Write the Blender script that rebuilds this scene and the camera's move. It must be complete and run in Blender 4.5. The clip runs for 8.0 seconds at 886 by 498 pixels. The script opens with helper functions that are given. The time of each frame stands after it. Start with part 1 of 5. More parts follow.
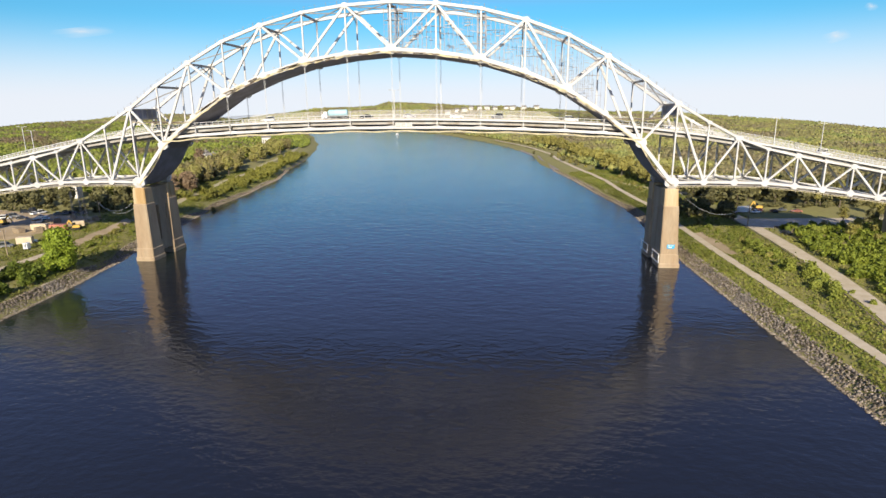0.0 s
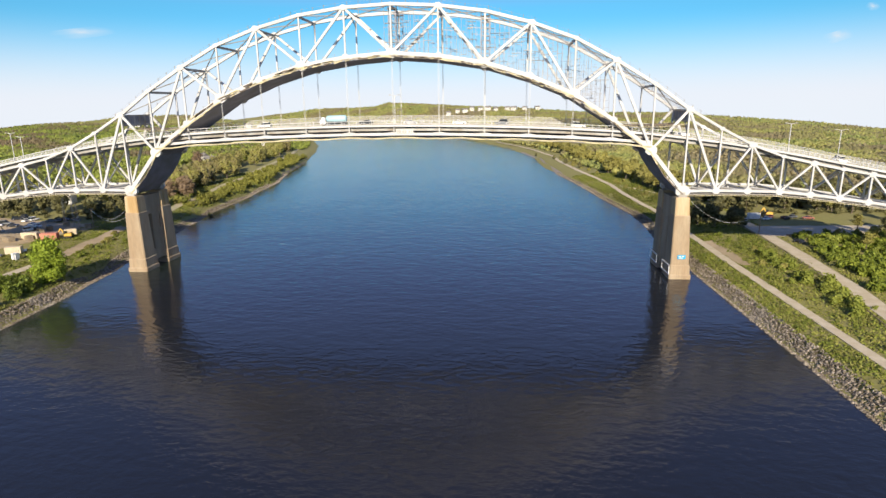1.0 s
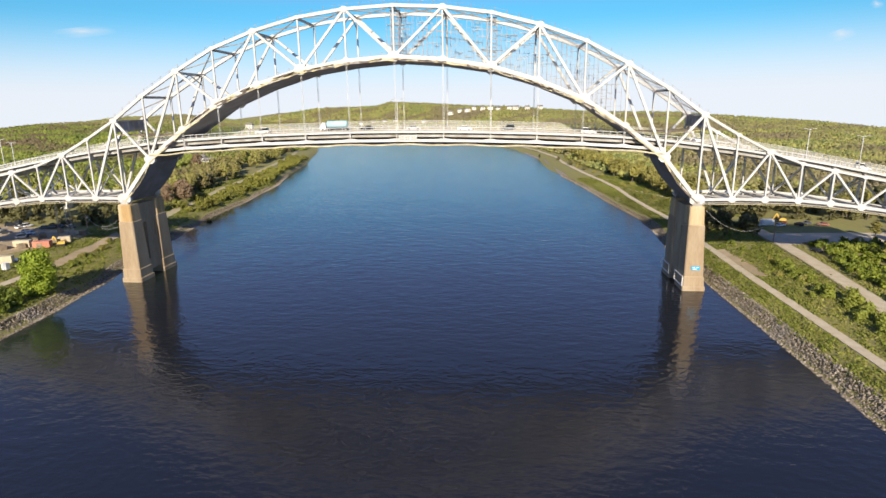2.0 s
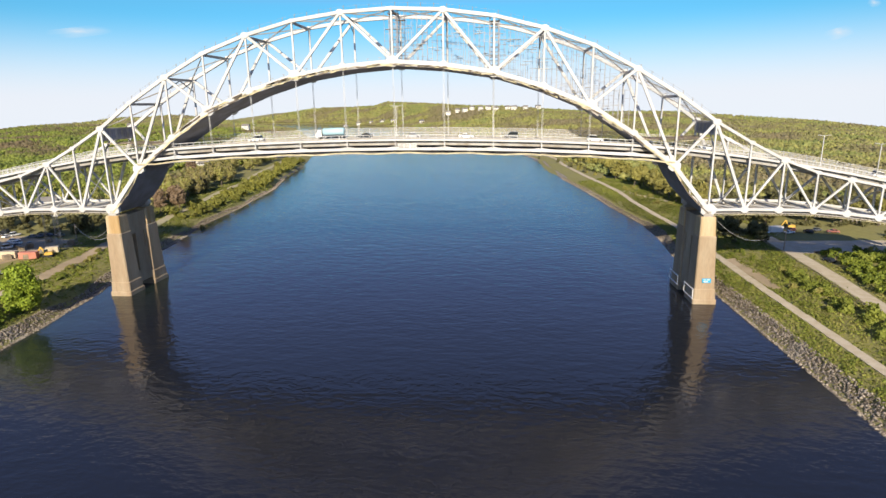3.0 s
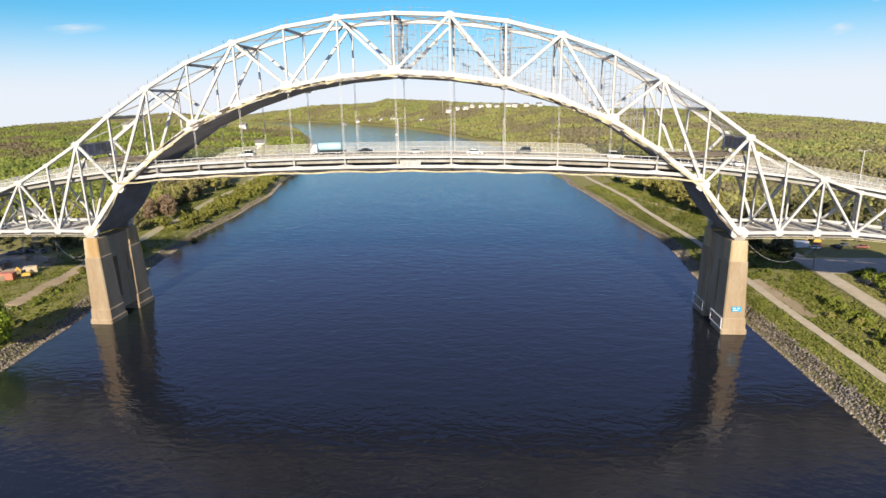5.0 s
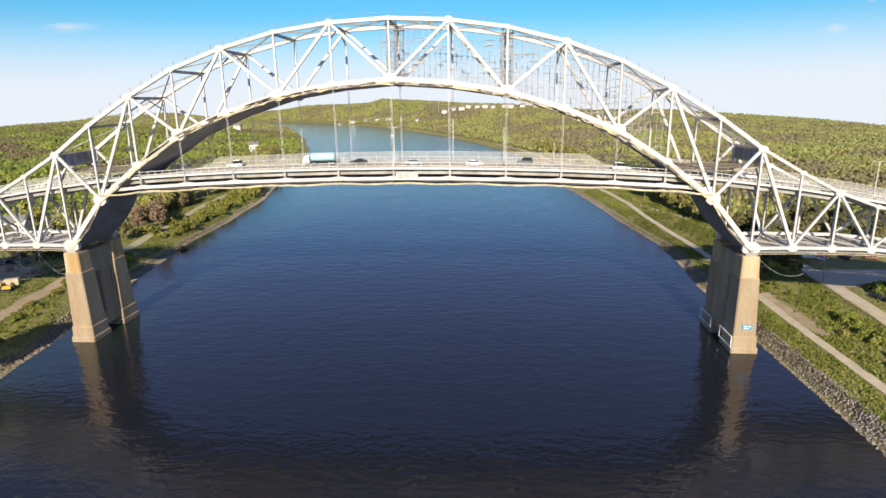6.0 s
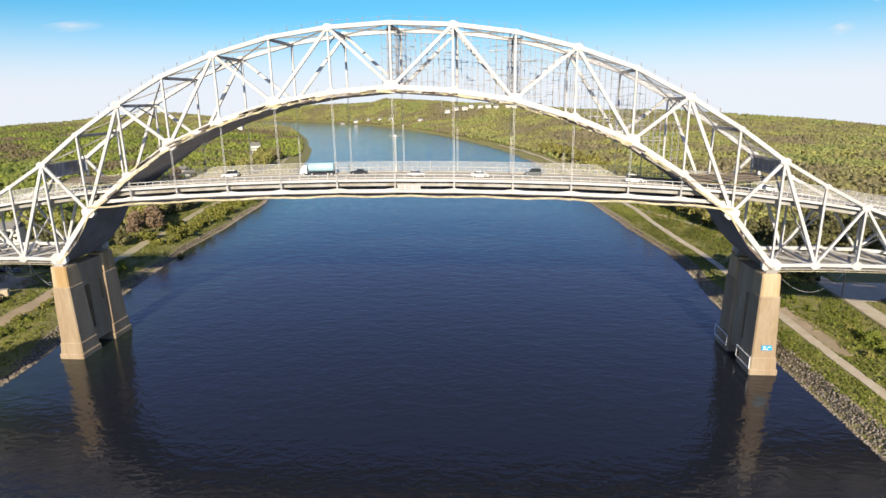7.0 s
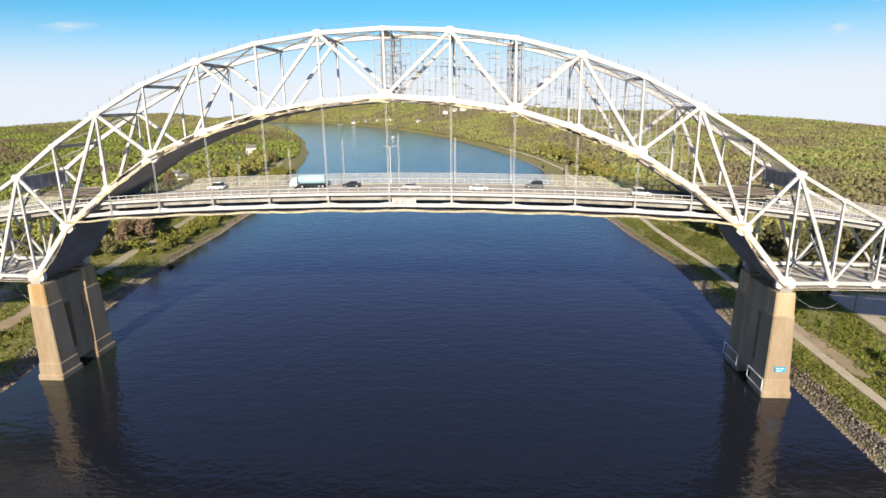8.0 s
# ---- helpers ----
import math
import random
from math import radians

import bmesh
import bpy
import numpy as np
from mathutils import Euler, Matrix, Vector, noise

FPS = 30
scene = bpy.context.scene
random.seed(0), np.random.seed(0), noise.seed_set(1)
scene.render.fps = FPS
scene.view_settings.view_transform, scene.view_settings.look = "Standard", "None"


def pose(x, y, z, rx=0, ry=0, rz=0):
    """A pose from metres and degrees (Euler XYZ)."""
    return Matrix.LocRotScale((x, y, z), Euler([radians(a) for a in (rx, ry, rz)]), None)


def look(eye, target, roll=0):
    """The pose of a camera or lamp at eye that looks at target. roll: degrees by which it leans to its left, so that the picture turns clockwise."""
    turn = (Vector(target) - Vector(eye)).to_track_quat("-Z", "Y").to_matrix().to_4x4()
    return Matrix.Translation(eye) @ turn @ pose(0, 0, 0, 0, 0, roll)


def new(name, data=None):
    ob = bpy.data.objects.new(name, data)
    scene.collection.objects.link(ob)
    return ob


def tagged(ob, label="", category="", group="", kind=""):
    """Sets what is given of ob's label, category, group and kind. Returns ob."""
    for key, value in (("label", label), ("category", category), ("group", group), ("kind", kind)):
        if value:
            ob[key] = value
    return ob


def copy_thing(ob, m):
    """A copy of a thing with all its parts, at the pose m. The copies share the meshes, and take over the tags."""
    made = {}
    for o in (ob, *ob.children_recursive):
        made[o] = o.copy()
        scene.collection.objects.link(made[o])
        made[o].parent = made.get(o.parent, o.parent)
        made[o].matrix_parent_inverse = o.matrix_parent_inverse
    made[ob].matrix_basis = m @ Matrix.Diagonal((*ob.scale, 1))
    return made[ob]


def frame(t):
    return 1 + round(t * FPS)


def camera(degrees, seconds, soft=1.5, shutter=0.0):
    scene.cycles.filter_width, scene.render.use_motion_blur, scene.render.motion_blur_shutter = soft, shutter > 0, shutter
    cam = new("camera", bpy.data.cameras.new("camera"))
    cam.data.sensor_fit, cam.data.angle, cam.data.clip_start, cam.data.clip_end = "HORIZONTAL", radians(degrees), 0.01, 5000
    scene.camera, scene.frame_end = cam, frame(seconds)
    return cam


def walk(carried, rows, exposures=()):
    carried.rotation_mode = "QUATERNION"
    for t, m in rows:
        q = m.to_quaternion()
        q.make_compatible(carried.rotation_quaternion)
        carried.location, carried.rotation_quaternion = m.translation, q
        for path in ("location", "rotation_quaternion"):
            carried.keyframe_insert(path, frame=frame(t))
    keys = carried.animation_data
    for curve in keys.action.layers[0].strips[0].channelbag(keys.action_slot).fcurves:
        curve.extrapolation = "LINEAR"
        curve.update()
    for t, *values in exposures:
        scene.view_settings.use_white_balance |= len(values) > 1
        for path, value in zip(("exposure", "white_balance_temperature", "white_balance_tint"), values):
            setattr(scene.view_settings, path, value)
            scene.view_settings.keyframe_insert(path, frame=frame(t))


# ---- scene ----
cam = camera(76.0, 8.0)
# seconds, eye, yaw, pitch, lean
PATH = [
    (0.0, 31.87, -188.41, 52.66, 4.835, -14.002, -0.567),
    (0.5, 31.32, -184.87, 53.50, 4.844, -14.026, -0.572),
    (1.0, 30.68, -181.29, 54.42, 4.889, -13.990, -0.630),
    (1.5, 29.97, -177.68, 55.39, 5.145, -14.064, -0.637),
    (3.0, 27.61, -166.62, 58.61, 4.838, -14.201, -0.819),
    (3.5, 26.81, -162.88, 59.74, 4.886, -14.298, -0.815),
    (4.0, 26.01, -159.10, 60.90, 4.808, -14.379, -0.846),
    (4.5, 25.25, -155.30, 62.07, 4.956, -14.511, -0.963),
    (6.0, 23.34, -143.78, 65.58, 4.365, -14.655, -0.852),
    (6.5, 22.88, -139.91, 66.72, 4.511, -14.640, -0.790),
    (7.0, 22.54, -136.02, 67.83, 4.643, -14.750, -0.792),
    (7.5, 22.33, -132.11, 68.90, 4.441, -14.715, -0.810),
    (8.0, 22.27, -128.20, 69.93, 4.461, -14.760, -0.811),
]


walk(cam, [(t, Matrix.Translation((x, y, z)) @ (Matrix.Rotation(radians(yaw), 4, "Z") @ Matrix.Rotation(radians(90 + pitch), 4, "X") @ Matrix.Rotation(radians(lean), 4, "Z"))) for t, x, y, z, yaw, pitch, lean in PATH])

# ---- light ----
SUN_UP, SUN_SIDE = 25.0, 2.0          # elevation; degrees towards +x from straight behind the camera
world = bpy.data.worlds.new("sky")
scene.world = world
world.use_nodes = True
wn = world.node_tree.nodes
wl = world.node_tree.links
sky = wn.new("ShaderNodeTexSky")
sky.sky_type, sky.sun_disc = "NISHITA", False
sky.sun_elevation, sky.sun_rotation = radians(SUN_UP), radians(180 - SUN_SIDE)
sky.air_density, sky.dust_density, sky.ozone_density = 1.0, 0.2, 3.0
coord = wn.new("ShaderNodeTexCoord")
split, join, lift = wn.new("ShaderNodeSeparateXYZ"), wn.new("ShaderNodeCombineXYZ"), wn.new("ShaderNodeMath")
lift.operation, lift.inputs[1].default_value, lift.inputs[2].default_value = "MULTIPLY_ADD", 0.85, 0.10
hold = wn.new("ShaderNodeMath")
hold.operation, hold.inputs[1].default_value = "MAXIMUM", 0.0
wl.new(coord.outputs["Generated"], split.inputs[0])
wl.new(split.outputs["X"], join.inputs["X"])
wl.new(split.outputs["Y"], join.inputs["Y"])
wl.new(split.outputs["Z"], hold.inputs[0])
wl.new(hold.outputs[0], lift.inputs[0])
wl.new(lift.outputs[0], join.inputs["Z"])
wl.new(join.outputs[0], sky.inputs[0])
haze_at, haze, deep = wn.new("ShaderNodeMapRange"), wn.new("ShaderNodeMix"), wn.new("ShaderNodeMix")
haze_at.inputs["From Min"].default_value, haze_at.inputs["From Max"].default_value = 0.01, 0.145
haze_at.interpolation_type = "SMOOTHSTEP"
haze_at.inputs["To Min"].default_value, haze_at.inputs["To Max"].default_value = 0.92, 0.0
wl.new(hold.outputs[0], haze_at.inputs[0])
deep.data_type, deep.blend_type = "RGBA", "MULTIPLY"
deep.inputs[7].default_value = (0.45, 1.15, 0.97, 1)
low_sky = wn.new("ShaderNodeMapRange")
low_sky.inputs["From Min"].default_value, low_sky.inputs["From Max"].default_value = 0.155, 0.21
low_sky.inputs["To Min"].default_value, low_sky.inputs["To Max"].default_value = 1.0, 0.0
wl.new(hold.outputs[0], low_sky.inputs[0])
wl.new(low_sky.outputs[0], deep.inputs[0])
high_sky = wn.new("ShaderNodeMix")          # the deep blue of a clear sky high up
high_sky.data_type, high_sky.blend_type = "RGBA", "MULTIPLY"
high_sky.inputs[0].default_value = 1.0
high_sky.inputs[7].default_value = (1.08, 0.97, 1.22, 1)
wl.new(sky.outputs[0], high_sky.inputs[6])
wl.new(high_sky.outputs[2], deep.inputs[6])
haze.data_type = "RGBA"
haze.inputs[7].default_value = (7.28, 7.26, 7.75, 1)
wl.new(haze_at.outputs[0], haze.inputs[0])
wl.new(deep.outputs[2], haze.inputs[6])
wl.new(haze.outputs[2], wn["Background"].inputs["Color"])
wn["Background"].inputs["Strength"].default_value = 0.074
sun = new("sun", bpy.data.lights.new("sun", "SUN"))
sun.data.energy, sun.data.angle, sun.data.color = 5.0, radians(0.53), (1.0, 0.87, 0.67)
sun.matrix_world = look((0, 0, 0), (-math.sin(radians(SUN_SIDE)) * math.cos(radians(SUN_UP)), math.cos(radians(SUN_SIDE)) * math.cos(radians(SUN_UP)), -math.sin(radians(SUN_UP))))
scene.view_settings.exposure = 0.72


# ---- materials ----
def material(name, colour, rough=0.8, metal=0.0, scale=1.0, vary=0.25, bump=0.2, second=None, spots=0.0, per_piece=0.0, stretch=(1, 1, 1)):
    """Two scales of noise between a colour and a second one, with fine relief."""
    m = bpy.data.materials.new(name)
    m.use_nodes = True
    n, l = m.node_tree.nodes, m.node_tree.links
    b = n["Principled BSDF"]
    b.inputs["Roughness"].default_value, b.inputs["Metallic"].default_value = rough, metal
    mp = n.new("ShaderNodeMapping")
    mp.inputs["Scale"].default_value = stretch
    geo = n.new("ShaderNodeNewGeometry")
    l.new(geo.outputs["Position"], mp.inputs[0])
    big, fine = n.new("ShaderNodeTexNoise"), n.new("ShaderNodeTexNoise")
    big.inputs["Scale"].default_value, big.inputs["Detail"].default_value = 0.25 / scale, 5
    fine.inputs["Scale"].default_value, fine.inputs["Detail"].default_value = 3.0 / scale, 6
    l.new(mp.outputs[0], big.inputs[0])
    l.new(mp.outputs[0], fine.inputs[0])
    second = second or tuple(c * (1 - vary) for c in colour)
    r1, r2 = n.new("ShaderNodeValToRGB"), n.new("ShaderNodeMix")
    r1.color_ramp.elements[0].position, r1.color_ramp.elements[1].position = 0.35, 0.65
    r1.color_ramp.elements[0].color, r1.color_ramp.elements[1].color = (*second, 1), (*colour, 1)
    l.new(big.outputs[0], r1.inputs[0])
    r2.data_type, r2.blend_type = "RGBA", "MULTIPLY"
    r2.inputs[0].default_value = 0.6
    grain = n.new("ShaderNodeMapRange")
    grain.inputs["To Min"].default_value, grain.inputs["To Max"].default_value = 1 - 1.6 * vary, 1 + 0.9 * vary
    l.new(fine.outputs[0], grain.inputs[0])
    l.new(r1.outputs[0], r2.inputs[6])
    l.new(grain.outputs[0], r2.inputs[7])
    out = r2.outputs[2]
    if per_piece:
        info, hsv, mr = n.new("ShaderNodeObjectInfo"), n.new("ShaderNodeHueSaturation"), n.new("ShaderNodeMapRange")
        mr.inputs["To Min"].default_value, mr.inputs["To Max"].default_value = 1 - per_piece, 1 + per_piece
        l.new(info.outputs["Random"], mr.inputs[0])
        l.new(mr.outputs[0], hsv.inputs["Value"])
        l.new(out, hsv.inputs["Color"])
        out = hsv.outputs[0]
    l.new(out, b.inputs["Base Color"])
    bp = n.new("ShaderNodeBump")
    bp.inputs["Strength"].default_value, bp.inputs["Distance"].default_value = bump, 0.08 * scale
    l.new(fine.outputs[0], bp.inputs["Height"])
    l.new(bp.outputs[0], b.inputs["Normal"])
    return m


def leafy(name, colours, scale=1.0, island=0.5, patch=0.9, thin=0.34):
    """Foliage: a colour of its own for each leaf or clump out of a run of colours, patchy over the land."""
    m = bpy.data.materials.new(name)
    m.use_nodes = True
    n, l = m.node_tree.nodes, m.node_tree.links
    b = n["Principled BSDF"]
    b.inputs["Roughness"].default_value = 0.6
    b.inputs["Specular IOR Level"].default_value = 0.25
    geo, ramp, near_noise, far_noise = n.new("ShaderNodeNewGeometry"), n.new("ShaderNodeValToRGB"), n.new("ShaderNodeTexNoise"), n.new("ShaderNodeTexNoise")
    near_noise.inputs["Scale"].default_value, near_noise.inputs["Detail"].default_value = 0.7 / scale, 6
    far_noise.inputs["Scale"].default_value, far_noise.inputs["Detail"].default_value = 0.011, 4
    l.new(geo.outputs["Position"], near_noise.inputs[0])
    l.new(geo.outputs["Position"], far_noise.inputs[0])
    one, two, three = n.new("ShaderNodeMath"), n.new("ShaderNodeMath"), n.new("ShaderNodeMath")
    for node_, weight in ((one, island), (two, 0.35), (three, patch)):
        node_.operation, node_.inputs[1].default_value = "MULTIPLY_ADD", weight
    l.new(geo.outputs["Random Per Island"], one.inputs[0])
    one.inputs[2].default_value = -0.12 - 0.5 * island - 0.5 * (patch - 0.9)
    l.new(near_noise.outputs[0], two.inputs[0])
    l.new(one.outputs[0], two.inputs[2])
    l.new(far_noise.outputs[0], three.inputs[0])
    l.new(two.outputs[0], three.inputs[2])
    el = ramp.color_ramp.elements
    while len(el) < len(colours):
        el.new(0.5)
    for k, c in enumerate(colours):
        el[k].position, el[k].color = 0.2 + 0.6 * k / (len(colours) - 1), (*[q * (1 + 0.85 * thin) for q in c], 1)
    l.new(three.outputs[0], ramp.inputs[0])
    l.new(ramp.outputs[0], b.inputs["Base Color"])
    through_leaf, both = n.new("ShaderNodeBsdfTranslucent"), n.new("ShaderNodeMixShader")
    both.inputs[0].default_value = thin
    l.new(ramp.outputs[0], through_leaf.inputs[0])
    l.new(b.outputs[0], both.inputs[1])
    l.new(through_leaf.outputs[0], both.inputs[2])
    l.new(both.outputs[0], n["Material Output"].inputs[0])
    return m


STEEL = material("white_painted_steel", (0.50, 0.505, 0.515), 0.5, 0.0, 1.5, 0.12, 0.05, second=(0.42, 0.42, 0.415))
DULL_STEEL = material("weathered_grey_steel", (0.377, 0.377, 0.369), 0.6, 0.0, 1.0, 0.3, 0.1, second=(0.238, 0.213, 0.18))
TUBE = material("grey_scaffold_tube", (0.30, 0.30, 0.33), 0.5, 0.0, 0.5, 0.25, 0.05)
PALE_STEEL = material("galvanised_tube", (0.46, 0.46, 0.49), 0.45, 0.0, 0.5, 0.2, 0.05)
CONCRETE = material("pier_concrete", (0.375, 0.31, 0.22), 0.9, 0.0, 1.4, 0.3, 0.25, second=(0.28, 0.205, 0.13), stretch=(1, 1, 0.22))
ASPHALT = material("road_asphalt", (0.443, 0.422, 0.381), 0.85, 0.0, 1.0, 0.2, 0.1, second=(0.361, 0.344, 0.312))
TARP = material("dark_containment_tarp", (0.26, 0.26, 0.31), 0.7, 0.0, 1.0, 0.3, 0.3, second=(0.19, 0.185, 0.20))
OCHRE = material("ochre_platform_edge", (0.541, 0.484, 0.312), 0.8, 0.0, 0.4, 0.4, 0.2)
GRASS = material("bank_ground", (0.23, 0.217, 0.0615), 0.95, 0.0, 3.0, 0.4, 0.4, second=(0.22, 0.205, 0.075))
PATH_DIRT = material("pale_gravel_path", (0.53, 0.465, 0.35), 0.95, 0.0, 0.6, 0.25, 0.2, second=(0.45, 0.38, 0.265))
ROCK = material("grey_riprap_rock", (0.295, 0.254, 0.205), 0.9, 0.0, 0.5, 0.35, 0.4, second=(0.172, 0.152, 0.123), per_piece=0.3)
# hill woods: greens muted and blue raised, distance haze painted into the colours
LEAF = leafy("hazed_spring_foliage", [(0.235, 0.205, 0.12), (0.215, 0.195, 0.10), (0.245, 0.235, 0.10), (0.315, 0.31, 0.105), (0.235, 0.26, 0.09)], 8.0, 0.1, 2.6, 0.45)
LEAF_MEADOW = leafy("fresh_green_woods", [(0.184, 0.149, 0.0876), (0.149, 0.144, 0.0613), (0.193, 0.22, 0.0569), (0.245, 0.284, 0.0569), (0.14, 0.175, 0.0438)], 8.0, 0.14, 2.3, 0.45)
LEAF_GREEN = leafy("bright_green_foliage", [(0.042, 0.058, 0.0125), (0.108, 0.142, 0.0205), (0.215, 0.248, 0.0345)], 1.5, 0.35)
LEAF_LIME = leafy("fresh_lime_foliage", [(0.10, 0.135, 0.018), (0.20, 0.26, 0.028), (0.33, 0.385, 0.045)], 1.5, 0.35)
LEAF_GRASS = leafy("rough_bank_grass", [(0.122, 0.111, 0.0343), (0.176, 0.191, 0.0381), (0.259, 0.248, 0.0763)], 3.0, 0.4, 1.2)
LEAF_WEED = leafy("rank_green_weeds", [(0.0627, 0.0738, 0.0162), (0.129, 0.158, 0.0258), (0.214, 0.236, 0.0443)], 2.0, 0.35, 1.2)
LEAF_OLIVE = leafy("olive_foliage", [(0.135, 0.117, 0.0405), (0.207, 0.194, 0.0585), (0.297, 0.275, 0.072)], 3.0, 0.3)
LEAF_BROWN = leafy("budding_brown_twigs", [(0.131, 0.0943, 0.0615), (0.205, 0.148, 0.0943), (0.262, 0.193, 0.123)], 2.0, 0.3)
LEAF_SCRUB = leafy("yellow_green_scrub", [(0.107, 0.0984, 0.0287), (0.172, 0.176, 0.0369), (0.254, 0.246, 0.0533)], 2.5, 0.35, 1.3)
LEAF_PALE = leafy("pale_budding_crowns", [(0.18, 0.149, 0.0855), (0.216, 0.194, 0.0765), (0.252, 0.248, 0.072), (0.216, 0.234, 0.063)], 3.0, 0.22, 1.6)
# the firs' own dark green; for trees by the side spans, shade put into the colour
LEAF_DARK = leafy("conifer_and_shade_dark_foliage", [(0.0656, 0.064, 0.0287), (0.115, 0.111, 0.0492), (0.172, 0.164, 0.0697)], 1.5)
GRASS_TRACK = material("worn_grass_track", (0.377, 0.361, 0.197), 0.95, 0.0, 1.5, 0.3, 0.2, second=(0.41, 0.344, 0.23))
RUSTY = material("rust_stained_concrete", (0.48, 0.385, 0.25), 0.9, 0.0, 1.0, 0.4, 0.25, second=(0.36, 0.24, 0.11), stretch=(1.6, 1.6, 0.12))
SOIL = material("bare_tan_soil", (0.44, 0.345, 0.228), 0.95, 0.0, 2.0, 0.25, 0.3, second=(0.315, 0.247, 0.15))
CREAM_PAINT = material("faded_cream_paint", (0.56, 0.47, 0.34), 0.5, 0.0, 0.8, 0.18, 0.03)
WHITE_PAINT = material("white_vehicle_paint", (0.78, 0.78, 0.77), 0.3, 0.0, 1.0, 0.08, 0.02)
RED_PAINT = material("faded_red_paint", (0.52, 0.20, 0.14), 0.5, 0.0, 0.6, 0.2, 0.05)
YELLOW_PAINT = material("machine_yellow_paint", (0.58, 0.36, 0.06), 0.5, 0.0, 0.6, 0.2, 0.05)
GREY_PAINT = material("grey_car_paint", (0.16, 0.17, 0.18), 0.3, 0.2, 0.6, 0.1, 0.02)
DARK_PAINT = material("dark_car_paint", (0.03, 0.035, 0.045), 0.25, 0.2, 0.6, 0.1, 0.02)
PALE_BLUE = material("pale_blue_tank_paint", (0.36, 0.55, 0.64), 0.35, 0.0, 0.8, 0.1, 0.02)
RUBBER = material("tyre_rubber", (0.02, 0.02, 0.02), 0.85, 0.0, 0.3, 0.2, 0.1)
DARK_GLASS = material("dark_window_glass", (0.02, 0.025, 0.03), 0.08, 0.0, 0.5, 0.1, 0.0)
WOOD = material("weathered_pole_wood", (0.30, 0.24, 0.17), 0.9, 0.0, 0.3, 0.3, 0.2)
ROOF = material("grey_shingle_roof", (0.20, 0.19, 0.18), 0.9, 0.0, 0.8, 0.25, 0.2)
SIDING = material("white_house_siding", (0.607, 0.59, 0.549), 0.7, 0.0, 1.0, 0.1, 0.05)
PLANK = material("pale_platform_boards", (0.41, 0.385, 0.344), 0.85, 0.0, 0.7, 0.25, 0.2, second=(0.295, 0.271, 0.238))
BARK = material("grey_bark", (0.16, 0.13, 0.10), 0.95, 0.0, 0.3, 0.4, 0.5)
BLUE_SIGN = material("blue_sign_paint", (0.02, 0.30, 0.55), 0.5, 0.0, 0.5, 0.1, 0.02)

CHAIN_MESH = bpy.data.materials.new("chain_mesh")
CHAIN_MESH.use_nodes = True
hn, hl = CHAIN_MESH.node_tree.nodes, CHAIN_MESH.node_tree.links
hn["Principled BSDF"].inputs["Base Color"].default_value = (0.5, 0.5, 0.48, 1)
hn["Principled BSDF"].inputs["Roughness"].default_value = 0.5
hn["Principled BSDF"].inputs["Alpha"].default_value = 0.28

WATER = bpy.data.materials.new("canal_water")
WATER.use_nodes = True
wm, wk = WATER.node_tree.nodes, WATER.node_tree.links
wb = wm["Principled BSDF"]
wb.inputs["Specular Tint"].default_value = (1.0, 0.93, 1.0, 1)
wb.inputs["Roughness"].default_value, wb.inputs["IOR"].default_value = 0.08, 1.47
pos = wm.new("ShaderNodeNewGeometry")
waves = []
for scale_value, detail, weight, sx, sy in ((0.24, 3, 1.3, 0.7, 1.2), (0.62, 4, 1.0, 0.85, 1.15), (0.035, 3, 1.2, 1, 1)):
    mp, nz, mul = wm.new("ShaderNodeMapping"), wm.new("ShaderNodeTexNoise"), wm.new("ShaderNodeMath")
    mp.inputs["Scale"].default_value = (sx, sy, 1)
    mp.inputs["Rotation"].default_value = (0, 0, 0.3)
    nz.inputs["Scale"].default_value, nz.inputs["Detail"].default_value = scale_value, detail
    mul.operation, mul.inputs[1].default_value = "MULTIPLY", weight
    wk.new(pos.outputs["Position"], mp.inputs[0])
    wk.new(mp.outputs[0], nz.inputs[0])
    wk.new(nz.outputs[0], mul.inputs[0])
    waves.append(mul)
s1, s2 = wm.new("ShaderNodeMath"), wm.new("ShaderNodeMath")
wk.new(waves[0].outputs[0], s1.inputs[0])
wk.new(waves[1].outputs[0], s1.inputs[1])
wk.new(s1.outputs[0], s2.inputs[0])
wk.new(waves[2].outputs[0], s2.inputs[1])
wbump = wm.new("ShaderNodeBump")
wbump.inputs["Strength"].default_value, wbump.inputs["Distance"].default_value = 1.0, 0.1
reach, calm, along_y = wm.new("ShaderNodeMapRange"), wm.new("ShaderNodeMath"), wm.new("ShaderNodeSeparateXYZ")
reach.inputs["From Min"].default_value, reach.inputs["From Max"].default_value = -40.0, 260.0
reach.inputs["To Min"].default_value, reach.inputs["To Max"].default_value = 1.0, 1.15          # a little more chop past the bridge
calm.operation = "MULTIPLY"
wk.new(pos.outputs["Position"], along_y.inputs[0])
wk.new(along_y.outputs["Y"], reach.inputs[0])
wk.new(s2.outputs[0], calm.inputs[0])
wk.new(reach.outputs[0], calm.inputs[1])
wk.new(calm.outputs[0], wbump.inputs["Height"])
wk.new(wbump.outputs[0], wb.inputs["Normal"])
